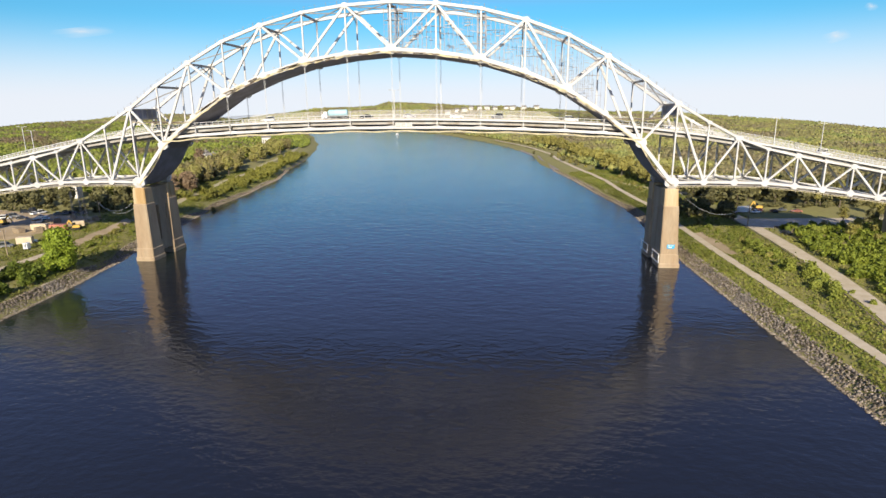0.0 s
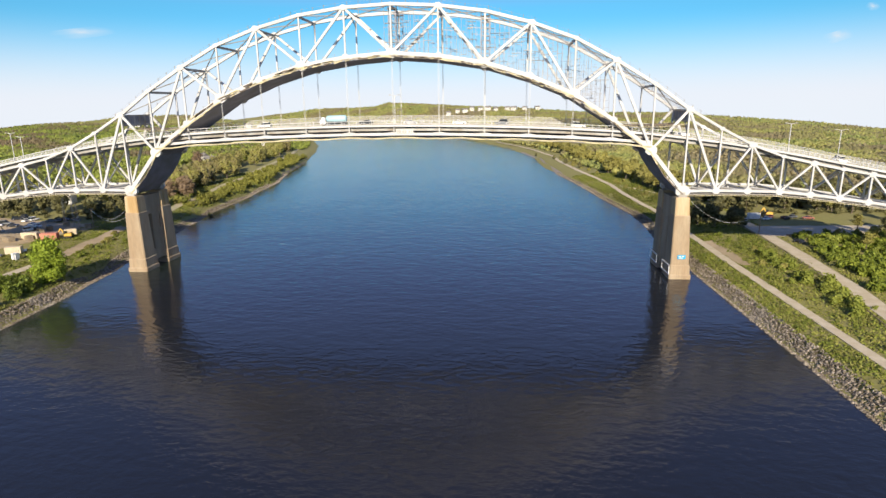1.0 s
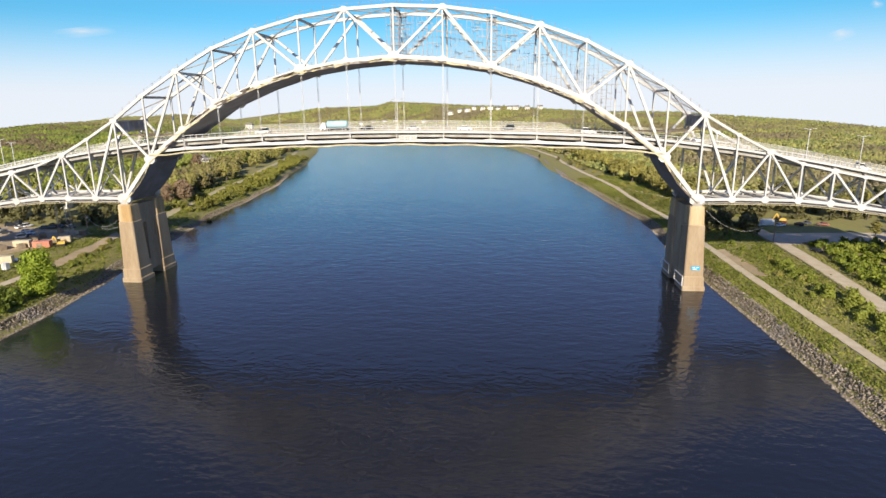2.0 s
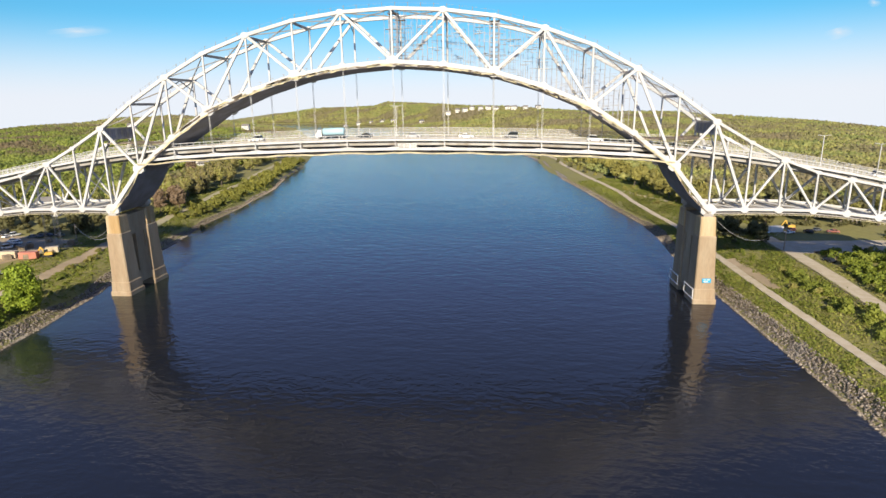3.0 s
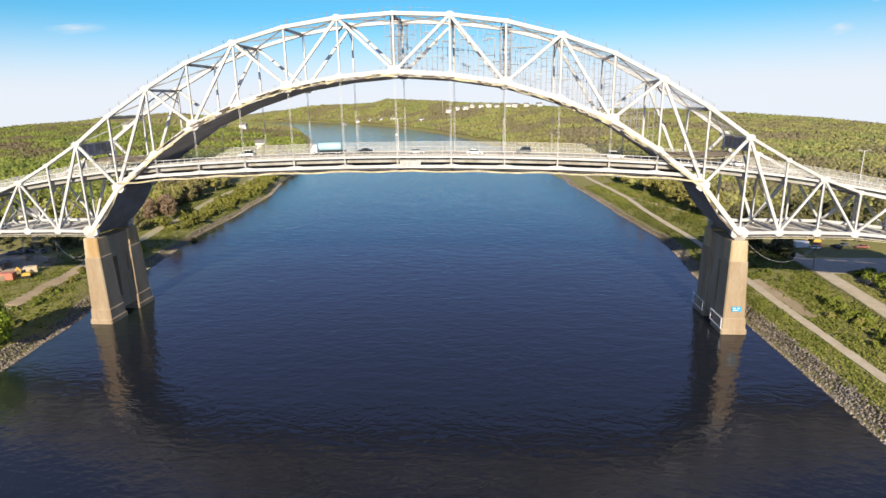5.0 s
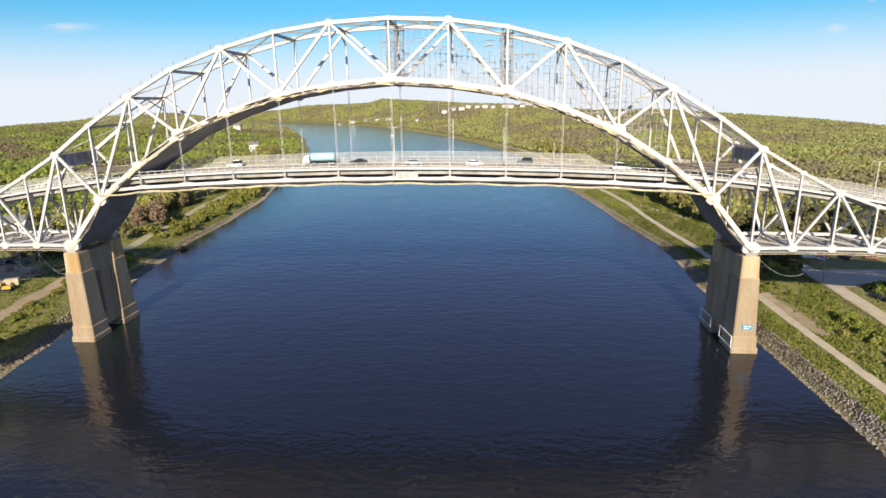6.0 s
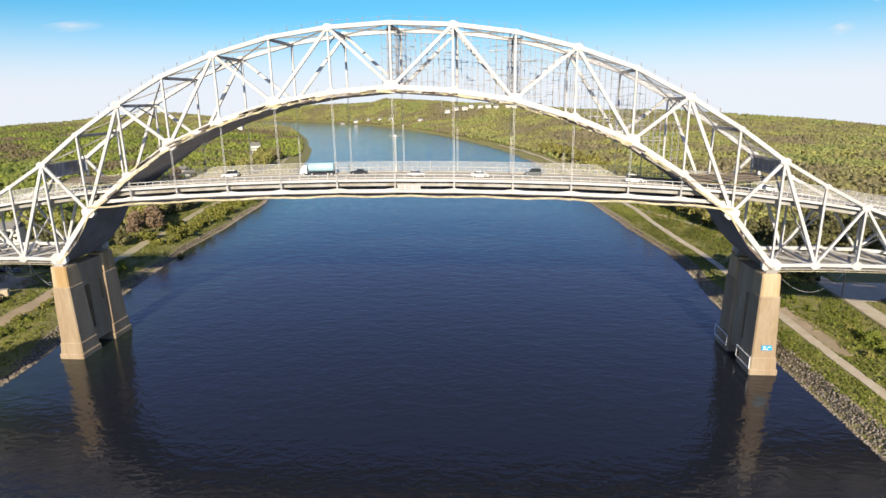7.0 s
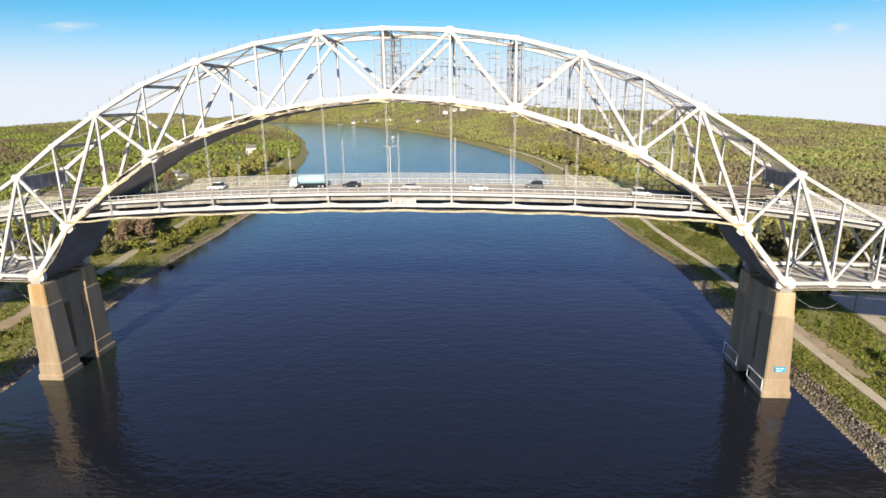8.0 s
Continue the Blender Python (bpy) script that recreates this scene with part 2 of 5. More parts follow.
# greener over the shallow shelf along the west bank
shelf, patchy, shelf_mix, body = wm.new("ShaderNodeMapRange"), wm.new("ShaderNodeTexNoise"), wm.new("ShaderNodeMath"), wm.new("ShaderNodeMix")
shelf.interpolation_type = "SMOOTHSTEP"
shelf.inputs["From Min"].default_value, shelf.inputs["From Max"].default_value = -66.0, -98.0
patchy.inputs["Scale"].default_value, patchy.inputs["Detail"].default_value = 0.05, 4
shelf_mix.operation = "MULTIPLY"
body.data_type = "RGBA"
body.inputs[6].default_value, body.inputs[7].default_value = (0.0105, 0.0125, 0.0175, 1), (0.018, 0.036, 0.021, 1)
wk.new(along_y.outputs["X"], shelf.inputs[0])
wk.new(pos.outputs["Position"], patchy.inputs[0])
wk.new(shelf.outputs[0], shelf_mix.inputs[0])
wk.new(patchy.outputs[0], shelf_mix.inputs[1])
wk.new(shelf_mix.outputs[0], body.inputs[0])
wk.new(body.outputs[2], wb.inputs["Base Color"])


# ---- builders ----
def mesh_of(name, verts, faces, mat, smooth=False):
    me = bpy.data.meshes.new(name)
    me.from_pydata(verts, [], faces)
    me.materials.append(mat)
    if smooth:
        me.shade_smooth()
    return me


def part(name, me, parent=None, label="", at=None):
    ob = new(name, me)
    if at is not None:
        ob.matrix_basis = at
    if parent is not None:
        ob.parent = parent
    if label:
        ob["label"] = label
    return ob


def thing(name, label, category, group="", kind="", at=(0, 0, 0)):
    ob = new(name)
    ob.location = at
    ob.empty_display_size = 0.5
    return tagged(ob, label, category, group, kind)


def merge(pieces):
    verts, faces = [], []
    for v, f in pieces:
        o = len(verts)
        verts += v
        faces += [tuple(i + o for i in q) for q in f]
    return verts, faces


def beam_geo(a, b, w, h, up=(0, 0, 1), chamfer=0.12):
    """A bar from a to b, w wide and h deep, its long edges chamfered."""
    a, b = Vector(a), Vector(b)
    d = (b - a).normalized()
    u = Vector(up)
    if abs(d.dot(u)) > 0.98:
        u = Vector((0, 1, 0))
    side = d.cross(u).normalized()
    top = side.cross(d).normalized()
    c = chamfer * min(w, h)
    prof = [(w / 2 - c, h / 2), (w / 2, h / 2 - c), (w / 2, -h / 2 + c), (w / 2 - c, -h / 2), (-w / 2 + c, -h / 2), (-w / 2, -h / 2 + c), (-w / 2, h / 2 - c), (-w / 2 + c, h / 2)]
    verts = [tuple(p + side * x + top * y) for p in (a, b) for x, y in prof]
    faces = [tuple((i, i + 8, (i + 1) % 8 + 8, (i + 1) % 8)) for i in range(8)] + [tuple(range(8)), tuple(reversed(range(8, 16)))]
    return verts, faces


def box_geo(x0, x1, y0, y1, z0, z1):
    v = [(x, y, z) for z in (z0, z1) for y in (y0, y1) for x in (x0, x1)]
    return v, [(0, 2, 3, 1), (4, 5, 7, 6), (0, 1, 5, 4), (2, 6, 7, 3), (0, 4, 6, 2), (1, 3, 7, 5)]


def beam(name, a, b, w, h, mat, parent, label="", up=(0, 0, 1)):
    return part(name, mesh_of(name, *beam_geo(a, b, w, h, up), mat), parent, label)


# ---- canal, banks and hills ----
CENTRE = [(2.5, -900, 96.5), (2, -60, 97), (1, -30, 98), (-1, 0, 100), (-2.8, 14, 101.8), (-6, 55, 106), (-6.8, 85, 109.8), (-9, 115, 112.7), (-13, 165, 111), (-16, 195, 112), (-20, 240, 112), (-29, 290, 115), (-38, 370, 118), (-43, 430, 123), (-60, 520, 127), (-75, 590, 128), (-107, 705, 128), (-165, 880, 130), (-230, 1050, 128), (-330, 1280, 120), (-440, 1460, 116), (-560, 1640, 116), (-740, 1820, 116), (-1050, 1980, 115), (-1420, 2040, 90)]


def shore(x, y):
    """Distance from the waterline, negative over the water."""
    x, y = np.asarray(x, float), np.asarray(y, float)
    best = np.full(x.shape, 1e9)
    for (ax, ay, aw), (bx, by, bw) in zip(CENTRE[:-1], CENTRE[1:]):
        dx, dy = bx - ax, by - ay
        k = np.clip(((x - ax) * dx + (y - ay) * dy) / (dx * dx + dy * dy), 0, 1)
        best = np.minimum(best, np.hypot(x - ax - k * dx, y - ay - k * dy) - (aw + k * (bw - aw)))
    return best


RIDGE_AT = [-180, -75, -60, -43, -38, -33, -28, -21, -13, -11.6, -10, -6, 0, 5, 12, 17, 22, 28, 33, 45, 75, 180]
RIDGE_UP = [14, 14, 15, 18, 24, 32, 41, 48, 53, 55, 71, 60, 50, 41, 35, 30, 21, 9, -6, -12, -6, 5]
RIDGE_OUT = [1500, 1500, 1500, 1500, 1600, 1850, 2200, 2400, 2300, 2250, 2200, 2000, 1700, 1500, 1500, 1500, 1500, 1500, 1500, 1500, 1500, 1500]


def ground_height(x, y):
    x, y = np.asarray(x, float), np.asarray(y, float)
    s = shore(x, y)
    bank = np.interp(s, [-40, -12, 0, 3.1, 5.2, 12.5, 19, 26, 44, 120, 400], [-6, -5, -0.4, 2.4, 3.1, 3.6, 4.6, 5.2, 5.6, 7.5, 10])
    r = np.hypot(x - 27, y + 155)
    az = np.degrees(np.arctan2(x - 27, y + 155))
    ridge, out = np.interp(az, RIDGE_AT, RIDGE_UP), np.interp(az, RIDGE_AT, RIDGE_OUT)
    rise = np.clip((r - 350) / (out - 350), 0, 1)
    land = bank + (ridge - 10) * rise ** 1.4 * np.clip((s - 25) / 160, 0, 1)
    roll = (np.sin(x * 0.011 + 1.3) * np.cos(y * 0.009) + 0.5 * np.sin(x * 0.027 + y * 0.021)) * 2.5 * np.clip((s - 60) / 200, 0, 1)
    return land + roll - np.clip(r - out - 60, 0, None) * 0.09


def axis(points):
    out = []
    for a, b, step in points:
        out += list(np.arange(a, b, step))
    return np.array(out + [points[-1][1]], float)


gx = axis([(-4800, -1600, 200), (-1600, -500, 40), (-500, -200, 12), (-200, -85, 3), (-85, 85, 17), (85, 200, 3), (200, 500, 12), (500, 1600, 40), (1600, 4800, 200)])
gy = axis([(-4800, -800, 250), (-800, -140, 30), (-140, 200, 4), (200, 520, 10), (520, 2500, 30), (2500, 4800, 200)])
GX, GY = np.meshgrid(gx, gy)
GZ = ground_height(GX, GY)
nx, ny = len(gx), len(gy)
ids = np.arange(nx * ny).reshape(ny, nx)
quads = np.stack([ids[:-1, :-1], ids[:-1, 1:], ids[1:, 1:], ids[1:, :-1]], -1).reshape(-1, 4)
ground = part("ground", mesh_of("ground", np.stack([GX, GY, GZ], -1).reshape(-1, 3).tolist(), quads.tolist(), GRASS, True))
tagged(ground, "rolling spring ground with grassy canal banks", "ground", kind="structure")

strip, strip_faces = [], []
for k, (cx, cy, cw) in enumerate(CENTRE):
    a, b = CENTRE[max(k - 1, 0)], CENTRE[min(k + 1, len(CENTRE) - 1)]
    d = Vector((b[0] - a[0], b[1] - a[1], 0)).normalized()
    nrm = Vector((-d.y, d.x, 0))
    for j in range(9):
        q = Vector((cx, cy, 0)) + nrm * (cw + 14) * (1 - j / 4)
        strip.append((q.x, q.y, 0.0))
for k in range(len(CENTRE) - 1):
    for j in range(8):
        o = k * 9 + j
        strip_faces.append((o, o + 9, o + 10, o + 1))
water = part("water", mesh_of("water", strip, strip_faces, WATER, True))
tagged(water, "dark blue rippled canal water", "water", kind="structure")

# ---- the bridge ----
STATION = [0, 14.4, 28.5, 42.3, 55.6, 67.8, 79.7, 90.2, 100.2, 109.6, 119.0, 128.1, 136.8, 145.3, 153.8, 162.3, 170.8]
TOP = [84.9, 84.2, 82.3, 78.8, 74.1, 67.7, 60.6, 53.2, 47.4, 42.5, 39.0, 36.9, 35.1, 33.5, 31.9, 30.3, 28.7]
BOTTOM = [70.9, 69.8, 67.6, 63.5, 58.1, 50.3, 41.1, 28.4, 28.6, 28.5, 28.3, 27.4, 26.3, 25.1, 23.8, 22.5, 21.2]
ROAD = [49.3, 49.2, 48.9, 48.5, 47.9, 47.2, 46.2, 44.9, 43.6, 42.1, 40.5, 38.8, 37.0, 35.3, 33.6, 32.0, 30.4]
WIDE = 16.2
LAST = 16


def at(i):
    return math.copysign(STATION[abs(i)], i) if i else 0.0


def node(i, table, y):
    return (at(i), y, table[abs(i)])


def plate_geo(x, y, z, rx, rz, thick, sides=8, turn=0.39):
    ring = [(x + rx * math.cos(turn + k * 2 * math.pi / sides), z + rz * math.sin(turn + k * 2 * math.pi / sides)) for k in range(sides)]
    v = [(a, y - thick / 2, c) for a, c in ring] + [(a, y + thick / 2, c) for a, c in ring]
    f = [(k, (k + 1) % sides, sides + (k + 1) % sides, sides + k) for k in range(sides)] + [tuple(range(sides)), tuple(reversed(range(sides, 2 * sides)))]
    return v, f


def sheet_geo(rows, thick):
    """A sheet through rows of points, with thickness downwards."""
    n, m = len(rows), len(rows[0])
    v = [tuple(p) for r in rows for p in r] + [(p[0], p[1], p[2] - thick) for r in rows for p in r]
    o = n * m
    f = []
    for i in range(n - 1):
        for j in range(m - 1):
            a, b, c, d = i * m + j, (i + 1) * m + j, (i + 1) * m + j + 1, i * m + j + 1
            f += [(a, b, c, d), (o + d, o + c, o + b, o + a)]
    edge = [(i, 0) for i in range(n)] + [(n - 1, j) for j in range(1, m)] + [(i, m - 1) for i in range(n - 2, -1, -1)] + [(0, j) for j in range(m - 2, 0, -1)]
    for (a, b), (c, d) in zip(edge, edge[1:] + edge[:1]):
        p, q = a * m + b, c * m + d
        f.append((p, o + p, o + q, q))
    return v, f


bridge = thing("arch_bridge", "white steel truss arch road bridge on concrete piers", "bridge")
for y in (0.0, WIDE):
    for i in range(-LAST, LAST):
        low = min(abs(i), abs(i + 1))
        beam("top_chord", node(i, TOP, y), node(i + 1, TOP, y), 0.85, 0.7 if low >= 9 else 0.8 if low >= 7 else 1.0, STEEL, bridge)
        beam("bottom_chord", node(i, BOTTOM, y), node(i + 1, BOTTOM, y), 0.95, 0.85 if low >= 7 else 1.25, STEEL, bridge)
    for i in range(-LAST, LAST + 1):
        a = abs(i)
        beam("vertical", node(i, BOTTOM, y), node(i, TOP, y), 0.5, 0.5 if i % 2 == 0 or a < 7 else 0.66, STEEL, bridge)
        if i % 2:
            for j in (i - 1, i + 1):
                if abs(j) <= LAST:
                    beam("diagonal", node(i, TOP, y), node(j, BOTTOM, y), 0.6, 0.78 if a < 8 else 0.6, STEEL, bridge)
        if a <= 5:
            for dx in (-0.15, 0.15):
                beam("hanger", (at(i) + dx, y, ROAD[a] - 3.3), (at(i) + dx, y, BOTTOM[a]), 0.08, 0.1, STEEL, bridge)
        big = 1.85 if (i % 2 == 0 and a <= 6) else 1.25
        part("gusset_plate", mesh_of("gusset_plate", *plate_geo(at(i), y, BOTTOM[a], 2.3 if a == 7 else big, 1.9 if a == 7 else 0.85 * big, 1.1), STEEL), bridge)
        part("gusset_plate", mesh_of("gusset_plate", *plate_geo(at(i), y, TOP[a], 1.2 if i % 2 else 0.8, 0.85 if i % 2 else 0.6, 0.94), STEEL), bridge)
    for sx in (-1, 1):
        part("bearing", mesh_of("bearing", *merge([box_geo(sx * 90.2 - 1.3, sx * 90.2 + 1.3, y - 0.9, y + 0.9, 26.6, 27.3), box_geo(sx * 90.2 - 0.8, sx * 90.2 + 0.8, y - 0.6, y + 0.6, 27.3, 28.1)]), DULL_STEEL), bridge, "grey steel bearing")

for i in range(-7, 8):
    a, x = abs(i), at(i)
    if a == 7:
        # portal: deep frame with upright slats
        beam("portal_rail", (x, 0.4, TOP[a] - 0.2), (x, WIDE - 0.4, TOP[a] - 0.2), 0.5, 0.5, DULL_STEEL, bridge)
        beam("portal_rail", (x, 0.4, TOP[a] - 3.4), (x, WIDE - 0.4, TOP[a] - 3.4), 0.5, 0.5, DULL_STEEL, bridge)
        for k in range(15):
            yy = 1.2 + k * (WIDE - 2.4) / 14
            beam("portal_slat", (x, yy, TOP[a] - 3.3), (x, yy, TOP[a] - 0.3), 0.22, 0.75, TARP if k % 3 else DULL_STEEL, bridge)
        for yy, zz in ((0.5, -7.0), (WIDE - 0.5, -7.0)):
            beam("portal_knee", (x, yy, TOP[a] + zz), (x, yy + (3.2 if yy < 5 else -3.2), TOP[a] - 3.4), 0.3, 0.45, DULL_STEEL, bridge)
    else:
        beam("cross_strut", (x, 0.4, TOP[a] - 0.35), (x, WIDE - 0.4, TOP[a] - 0.35), 0.4, 0.75, DULL_STEEL, bridge)
        if i % 2:
            for yy, y2 in ((0.4, WIDE / 2), (WIDE - 0.4, WIDE / 2)):
                beam("sway_brace", (x, yy, TOP[a] - 3.6), (x, y2, TOP[a] - 0.6), 0.22, 0.3, DULL_STEEL, bridge)
for i in range(-7, 7):
    a, b = abs(i), abs(i + 1)
    for y0, y1 in ((0.5, WIDE - 0.5), (WIDE - 0.5, 0.5)):
        beam("lateral_brace", (at(i), y0, TOP[a] - 0.1), (at(i + 1), y1, TOP[b] - 0.1), 0.26, 0.3, DULL_STEEL, bridge)
for i in list(range(-LAST, -7)) + list(range(7, LAST)):
    a, b = abs(i), abs(i + 1)
    for y0, y1 in ((0.5, WIDE - 0.5), (WIDE - 0.5, 0.5)):
        beam("lateral_brace", (at(i), y0, BOTTOM[a] + 0.1), (at(i + 1), y1, BOTTOM[b] + 0.1), 0.3, 0.4, STEEL, bridge)
for i in range(-LAST, LAST + 1):
    a = abs(i)
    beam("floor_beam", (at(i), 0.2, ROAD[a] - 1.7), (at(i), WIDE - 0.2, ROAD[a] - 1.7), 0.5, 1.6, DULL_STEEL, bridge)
    if a > 7:
        beam("cross_beam", (at(i), 0.5, BOTTOM[a]), (at(i), WIDE - 0.5, BOTTOM[a]), 0.4, 0.6, STEEL, bridge)
        if i % 2 == 0:
            for y0 in (0.6, WIDE - 0.6):
                beam("sway_brace", (at(i), y0, BOTTOM[a] + 0.3), (at(i), WIDE - y0, ROAD[a] - 2.6), 0.28, 0.34, STEEL, bridge)

# deck, panel by panel
for i in range(-LAST, LAST):
    a, b = abs(i), abs(i + 1)
    x0, x1, z0, z1 = at(i), at(i + 1), ROAD[a], ROAD[b]

    def along(k, y, up):
        return (x0 + (x1 - x0) * k, y, z0 + (z1 - z0) * k + up)

    slab = [along(0, 0.6, 0), along(1, 0.6, 0), along(1, WIDE - 0.6, 0), along(0, WIDE - 0.6, 0)]
    slab += [(x, y, z - 0.32) for x, y, z in slab]
    part("deck_slab", mesh_of("deck_slab", slab, [(0, 1, 2, 3), (7, 6, 5, 4), (0, 4, 5, 1), (2, 6, 7, 3)], ASPHALT), bridge, "grey asphalt carriageway")
    beam("kerb", along(0, 2.2, 0.1), along(1, 2.2, 0.1), 0.3, 0.24, PLANK, bridge)
    beam("kerb", along(0, WIDE - 1.4, 0.1), along(1, WIDE - 1.4, 0.1), 0.3, 0.24, PLANK, bridge)
    beam("lane_line", along(0.1, 8.7, 0.012), along(0.9, 8.7, 0.012), 0.16, 0.016, OCHRE, bridge)
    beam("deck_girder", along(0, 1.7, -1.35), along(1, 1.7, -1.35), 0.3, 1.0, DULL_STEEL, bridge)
    if max(a, b) <= 6:
        beam("containment_sheet", along(0, 12.5, -2.3), along(1, 12.5, -2.3), 0.12, 3.3, TARP, bridge, "dark hanging sheet")
    for y in (3.5, 6.5, 10.0, 13.0):
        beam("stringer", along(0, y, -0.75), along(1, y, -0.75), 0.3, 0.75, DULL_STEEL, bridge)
    for y, out in ((0.42, -1), (WIDE - 0.42, 1)):
        beam("fascia", along(0, y, -0.27), along(1, y, -0.27), 0.22, 0.62, STEEL, bridge)
        beam("handrail", along(0, y, 1.2), along(1, y, 1.2), 0.13, 0.15, STEEL, bridge)
        beam("lower_rail", along(0, y, 0.45), along(1, y, 0.45), 0.08, 0.1, STEEL, bridge)
        for k in range(6):
            beam("rail_post", along(k / 6, y, 0.0), along(k / 6, y, 1.2), 0.14, 0.18, STEEL, bridge)
        if max(a, b) <= 6:
            beam("edge_beam", along(0, y + 0.05 * out, -2.85), along(1, y + 0.05 * out, -2.85), 0.45, 0.85, STEEL, bridge)
            for k in (0.2, 0.8):
                beam("haunch_plate", along(0 if k < 0.5 else 1, y, -2.3), along(k, y, -2.62), 0.2, 0.34, STEEL, bridge)
            if a == max(a, b) or i == -6:
                beam("panel_post", along(0, y, -2.7), along(0, y, -0.6), 0.3, 0.5, STEEL, bridge)
            else:
                beam("panel_post", along(1, y, -2.7), along(1, y, -0.6), 0.3, 0.5, STEEL, bridge)
    # tall wire fence beyond the far footway
    for up, thick in ((0.9, 0.03), (1.5, 0.03), (2.1, 0.03), (2.7, 0.09)):
        beam("fence_wire", along(0, WIDE - 0.75, up), along(1, WIDE - 0.75, up), thick, thick, PALE_STEEL, bridge)
    low_edge, high_edge = along(0, WIDE - 0.72, 0.1), along(1, WIDE - 0.72, 0.1)
    net = [low_edge, high_edge, (high_edge[0], high_edge[1], high_edge[2] + 2.55), (low_edge[0], low_edge[1], low_edge[2] + 2.55)]
    part("fence_mesh", mesh_of("fence_mesh", net, [(0, 1, 2, 3)], CHAIN_MESH), bridge, "grey chain mesh")
    for k in range(4):
        beam("fence_post", along(k / 4, WIDE - 0.75, 0), along(k / 4, WIDE - 0.75, 2.7), 0.07, 0.07, PALE_STEEL, bridge)
    # painters' platform slung below the deck and below the side spans
    if max(a, b) <= 6:
        part("under_deck_platform", mesh_of("under_deck_platform", *sheet_geo([[along(k, y, -4.15 + 0.12 * math.sin(5 * i + 6 * k)) for y in (-0.6, WIDE / 2, WIDE + 0.6)] for k in (0, 0.25, 0.5, 0.75, 1)], 0.16), TARP), bridge, "dark sheeted work platform")
        for k in range(4):
            beam("platform_edge", along(k / 4, -0.62, -4.0 + 0.2 * math.sin(5 * i + 6 * k / 4)), along((k + 1) / 4, -0.62, -4.0 + 0.2 * math.sin(5 * i + 6 * (k + 1) / 4)), 0.12, 0.42, OCHRE, bridge)
    elif min(a, b) >= 7:
        zz0, zz1 = BOTTOM[a] - 0.95, BOTTOM[b] - 0.95
        part("side_platform", mesh_of("side_platform", *sheet_geo([[(x0, -0.3, zz0), (x0, WIDE + 0.3, zz0)], [(x1, -0.3, zz1), (x1, WIDE + 0.3, zz1)]], 0.2), PLANK), bridge, "pale boarded work platform")
        for k in range(8):
            px = x0 + (x1 - x0) * (k + 0.5) / 8
            beam("platform_rib", (px, -0.55, (zz0 + zz1) / 2 - 0.55), (px, -0.55, (zz0 + zz1) / 2 + 0.25), 0.1, 0.12, PLANK, bridge)
        beam("platform_edge", (x0, -0.5, zz0 - 0.5), (x1, -0.5, zz1 - 0.5), 0.08, 0.14, OCHRE, bridge)

# sheeting slung under the arch, with a frayed ochre edge
g = np.random.default_rng(11)
for i in range(-7, 7):
    a, b = abs(i), abs(i + 1)
    rows = []
    for k in range(5):
        t = k / 4
        sag = 0.0 if max(a, b) < 7 else 1.1 * math.sin(math.pi * t)
        nx_, nz_ = at(i) + (at(i + 1) - at(i)) * t, BOTTOM[a] + (BOTTOM[b] - BOTTOM[a]) * t
        rows.append([(nx_ - math.copysign(sag * 0.7, i), y, nz_ - 1.0 - sag * 0.5 - 0.25 * math.sin(math.pi * (y + 0.5) / WIDE)) for y in (-0.55, 3.5, WIDE / 2, 13, WIDE + 0.55)])
    part("arch_sheeting", mesh_of("arch_sheeting", *sheet_geo(rows, 0.14), TARP), bridge, "dark sheeting slung under the arch")
    for k in range(4):
        p, q = rows[k][0], rows[k + 1][0]
        w0 = 0.3 * g.uniform(-1, 1)
        beam("sheeting_edge", (p[0], p[1] - 0.06, p[2] + 0.12 + w0), (q[0], q[1] - 0.06, q[2] + 0.12 - w0), 0.1, float(g.uniform(0.2, 0.6)), OCHRE if g.random() < 0.65 else BARK, bridge)

for k in range(110):
    x = float(g.uniform(-66, 66))
    z = float(np.interp(abs(x), STATION, BOTTOM)) - float(g.uniform(0.45, 0.95))
    w = float(g.uniform(0.4, 1.6))
    part("sheeting_roll", mesh_of("sheeting_roll", *beam_geo((x - w, -0.62, z), (x + w, -0.62, z + float(np.interp(abs(x + w), STATION, BOTTOM) - np.interp(abs(x - w), STATION, BOTTOM)) + float(g.uniform(-0.15, 0.15))), 0.25, float(g.uniform(0.15, 0.45))), (BARK, OCHRE, PLANK)[k % 3]), bridge, "rolled brown sheeting")

# level work platforms inside the haunches, hung on ropes
for sx in (-1, 1):
    x0, x1, z = sx * 68.6, sx * 89.6, 48.8
    for b in range(12):
        y0 = 1.2 + b * (WIDE - 2.4) / 12
        lift = 0.08 * math.sin(b * 2.3)
        rows = [[(x0 + (x1 - x0) * k / 6, y, z + lift - 0.35 * math.sin(math.pi * k / 6)) for y in (y0, y0 + 0.92)] for k in range(7)]
        part("platform_board", mesh_of("platform_board", *sheet_geo(rows, 0.1), WOOD if b % 3 else BARK), bridge, "brown sagging work platform board")
    for k in range(6):
        for y in (-0.7, WIDE + 0.7):
            p = (x0 + (x1 - x0) * k / 6, y, z + 0.15 - 0.95 * math.sin(math.pi * k / 6))
            q = (x0 + (x1 - x0) * (k + 1) / 6, y, z + 0.15 - 0.95 * math.sin(math.pi * (k + 1) / 6))
            beam("platform_rope", p, q, 0.11, 0.13, OCHRE, bridge, "slack yellow rope")

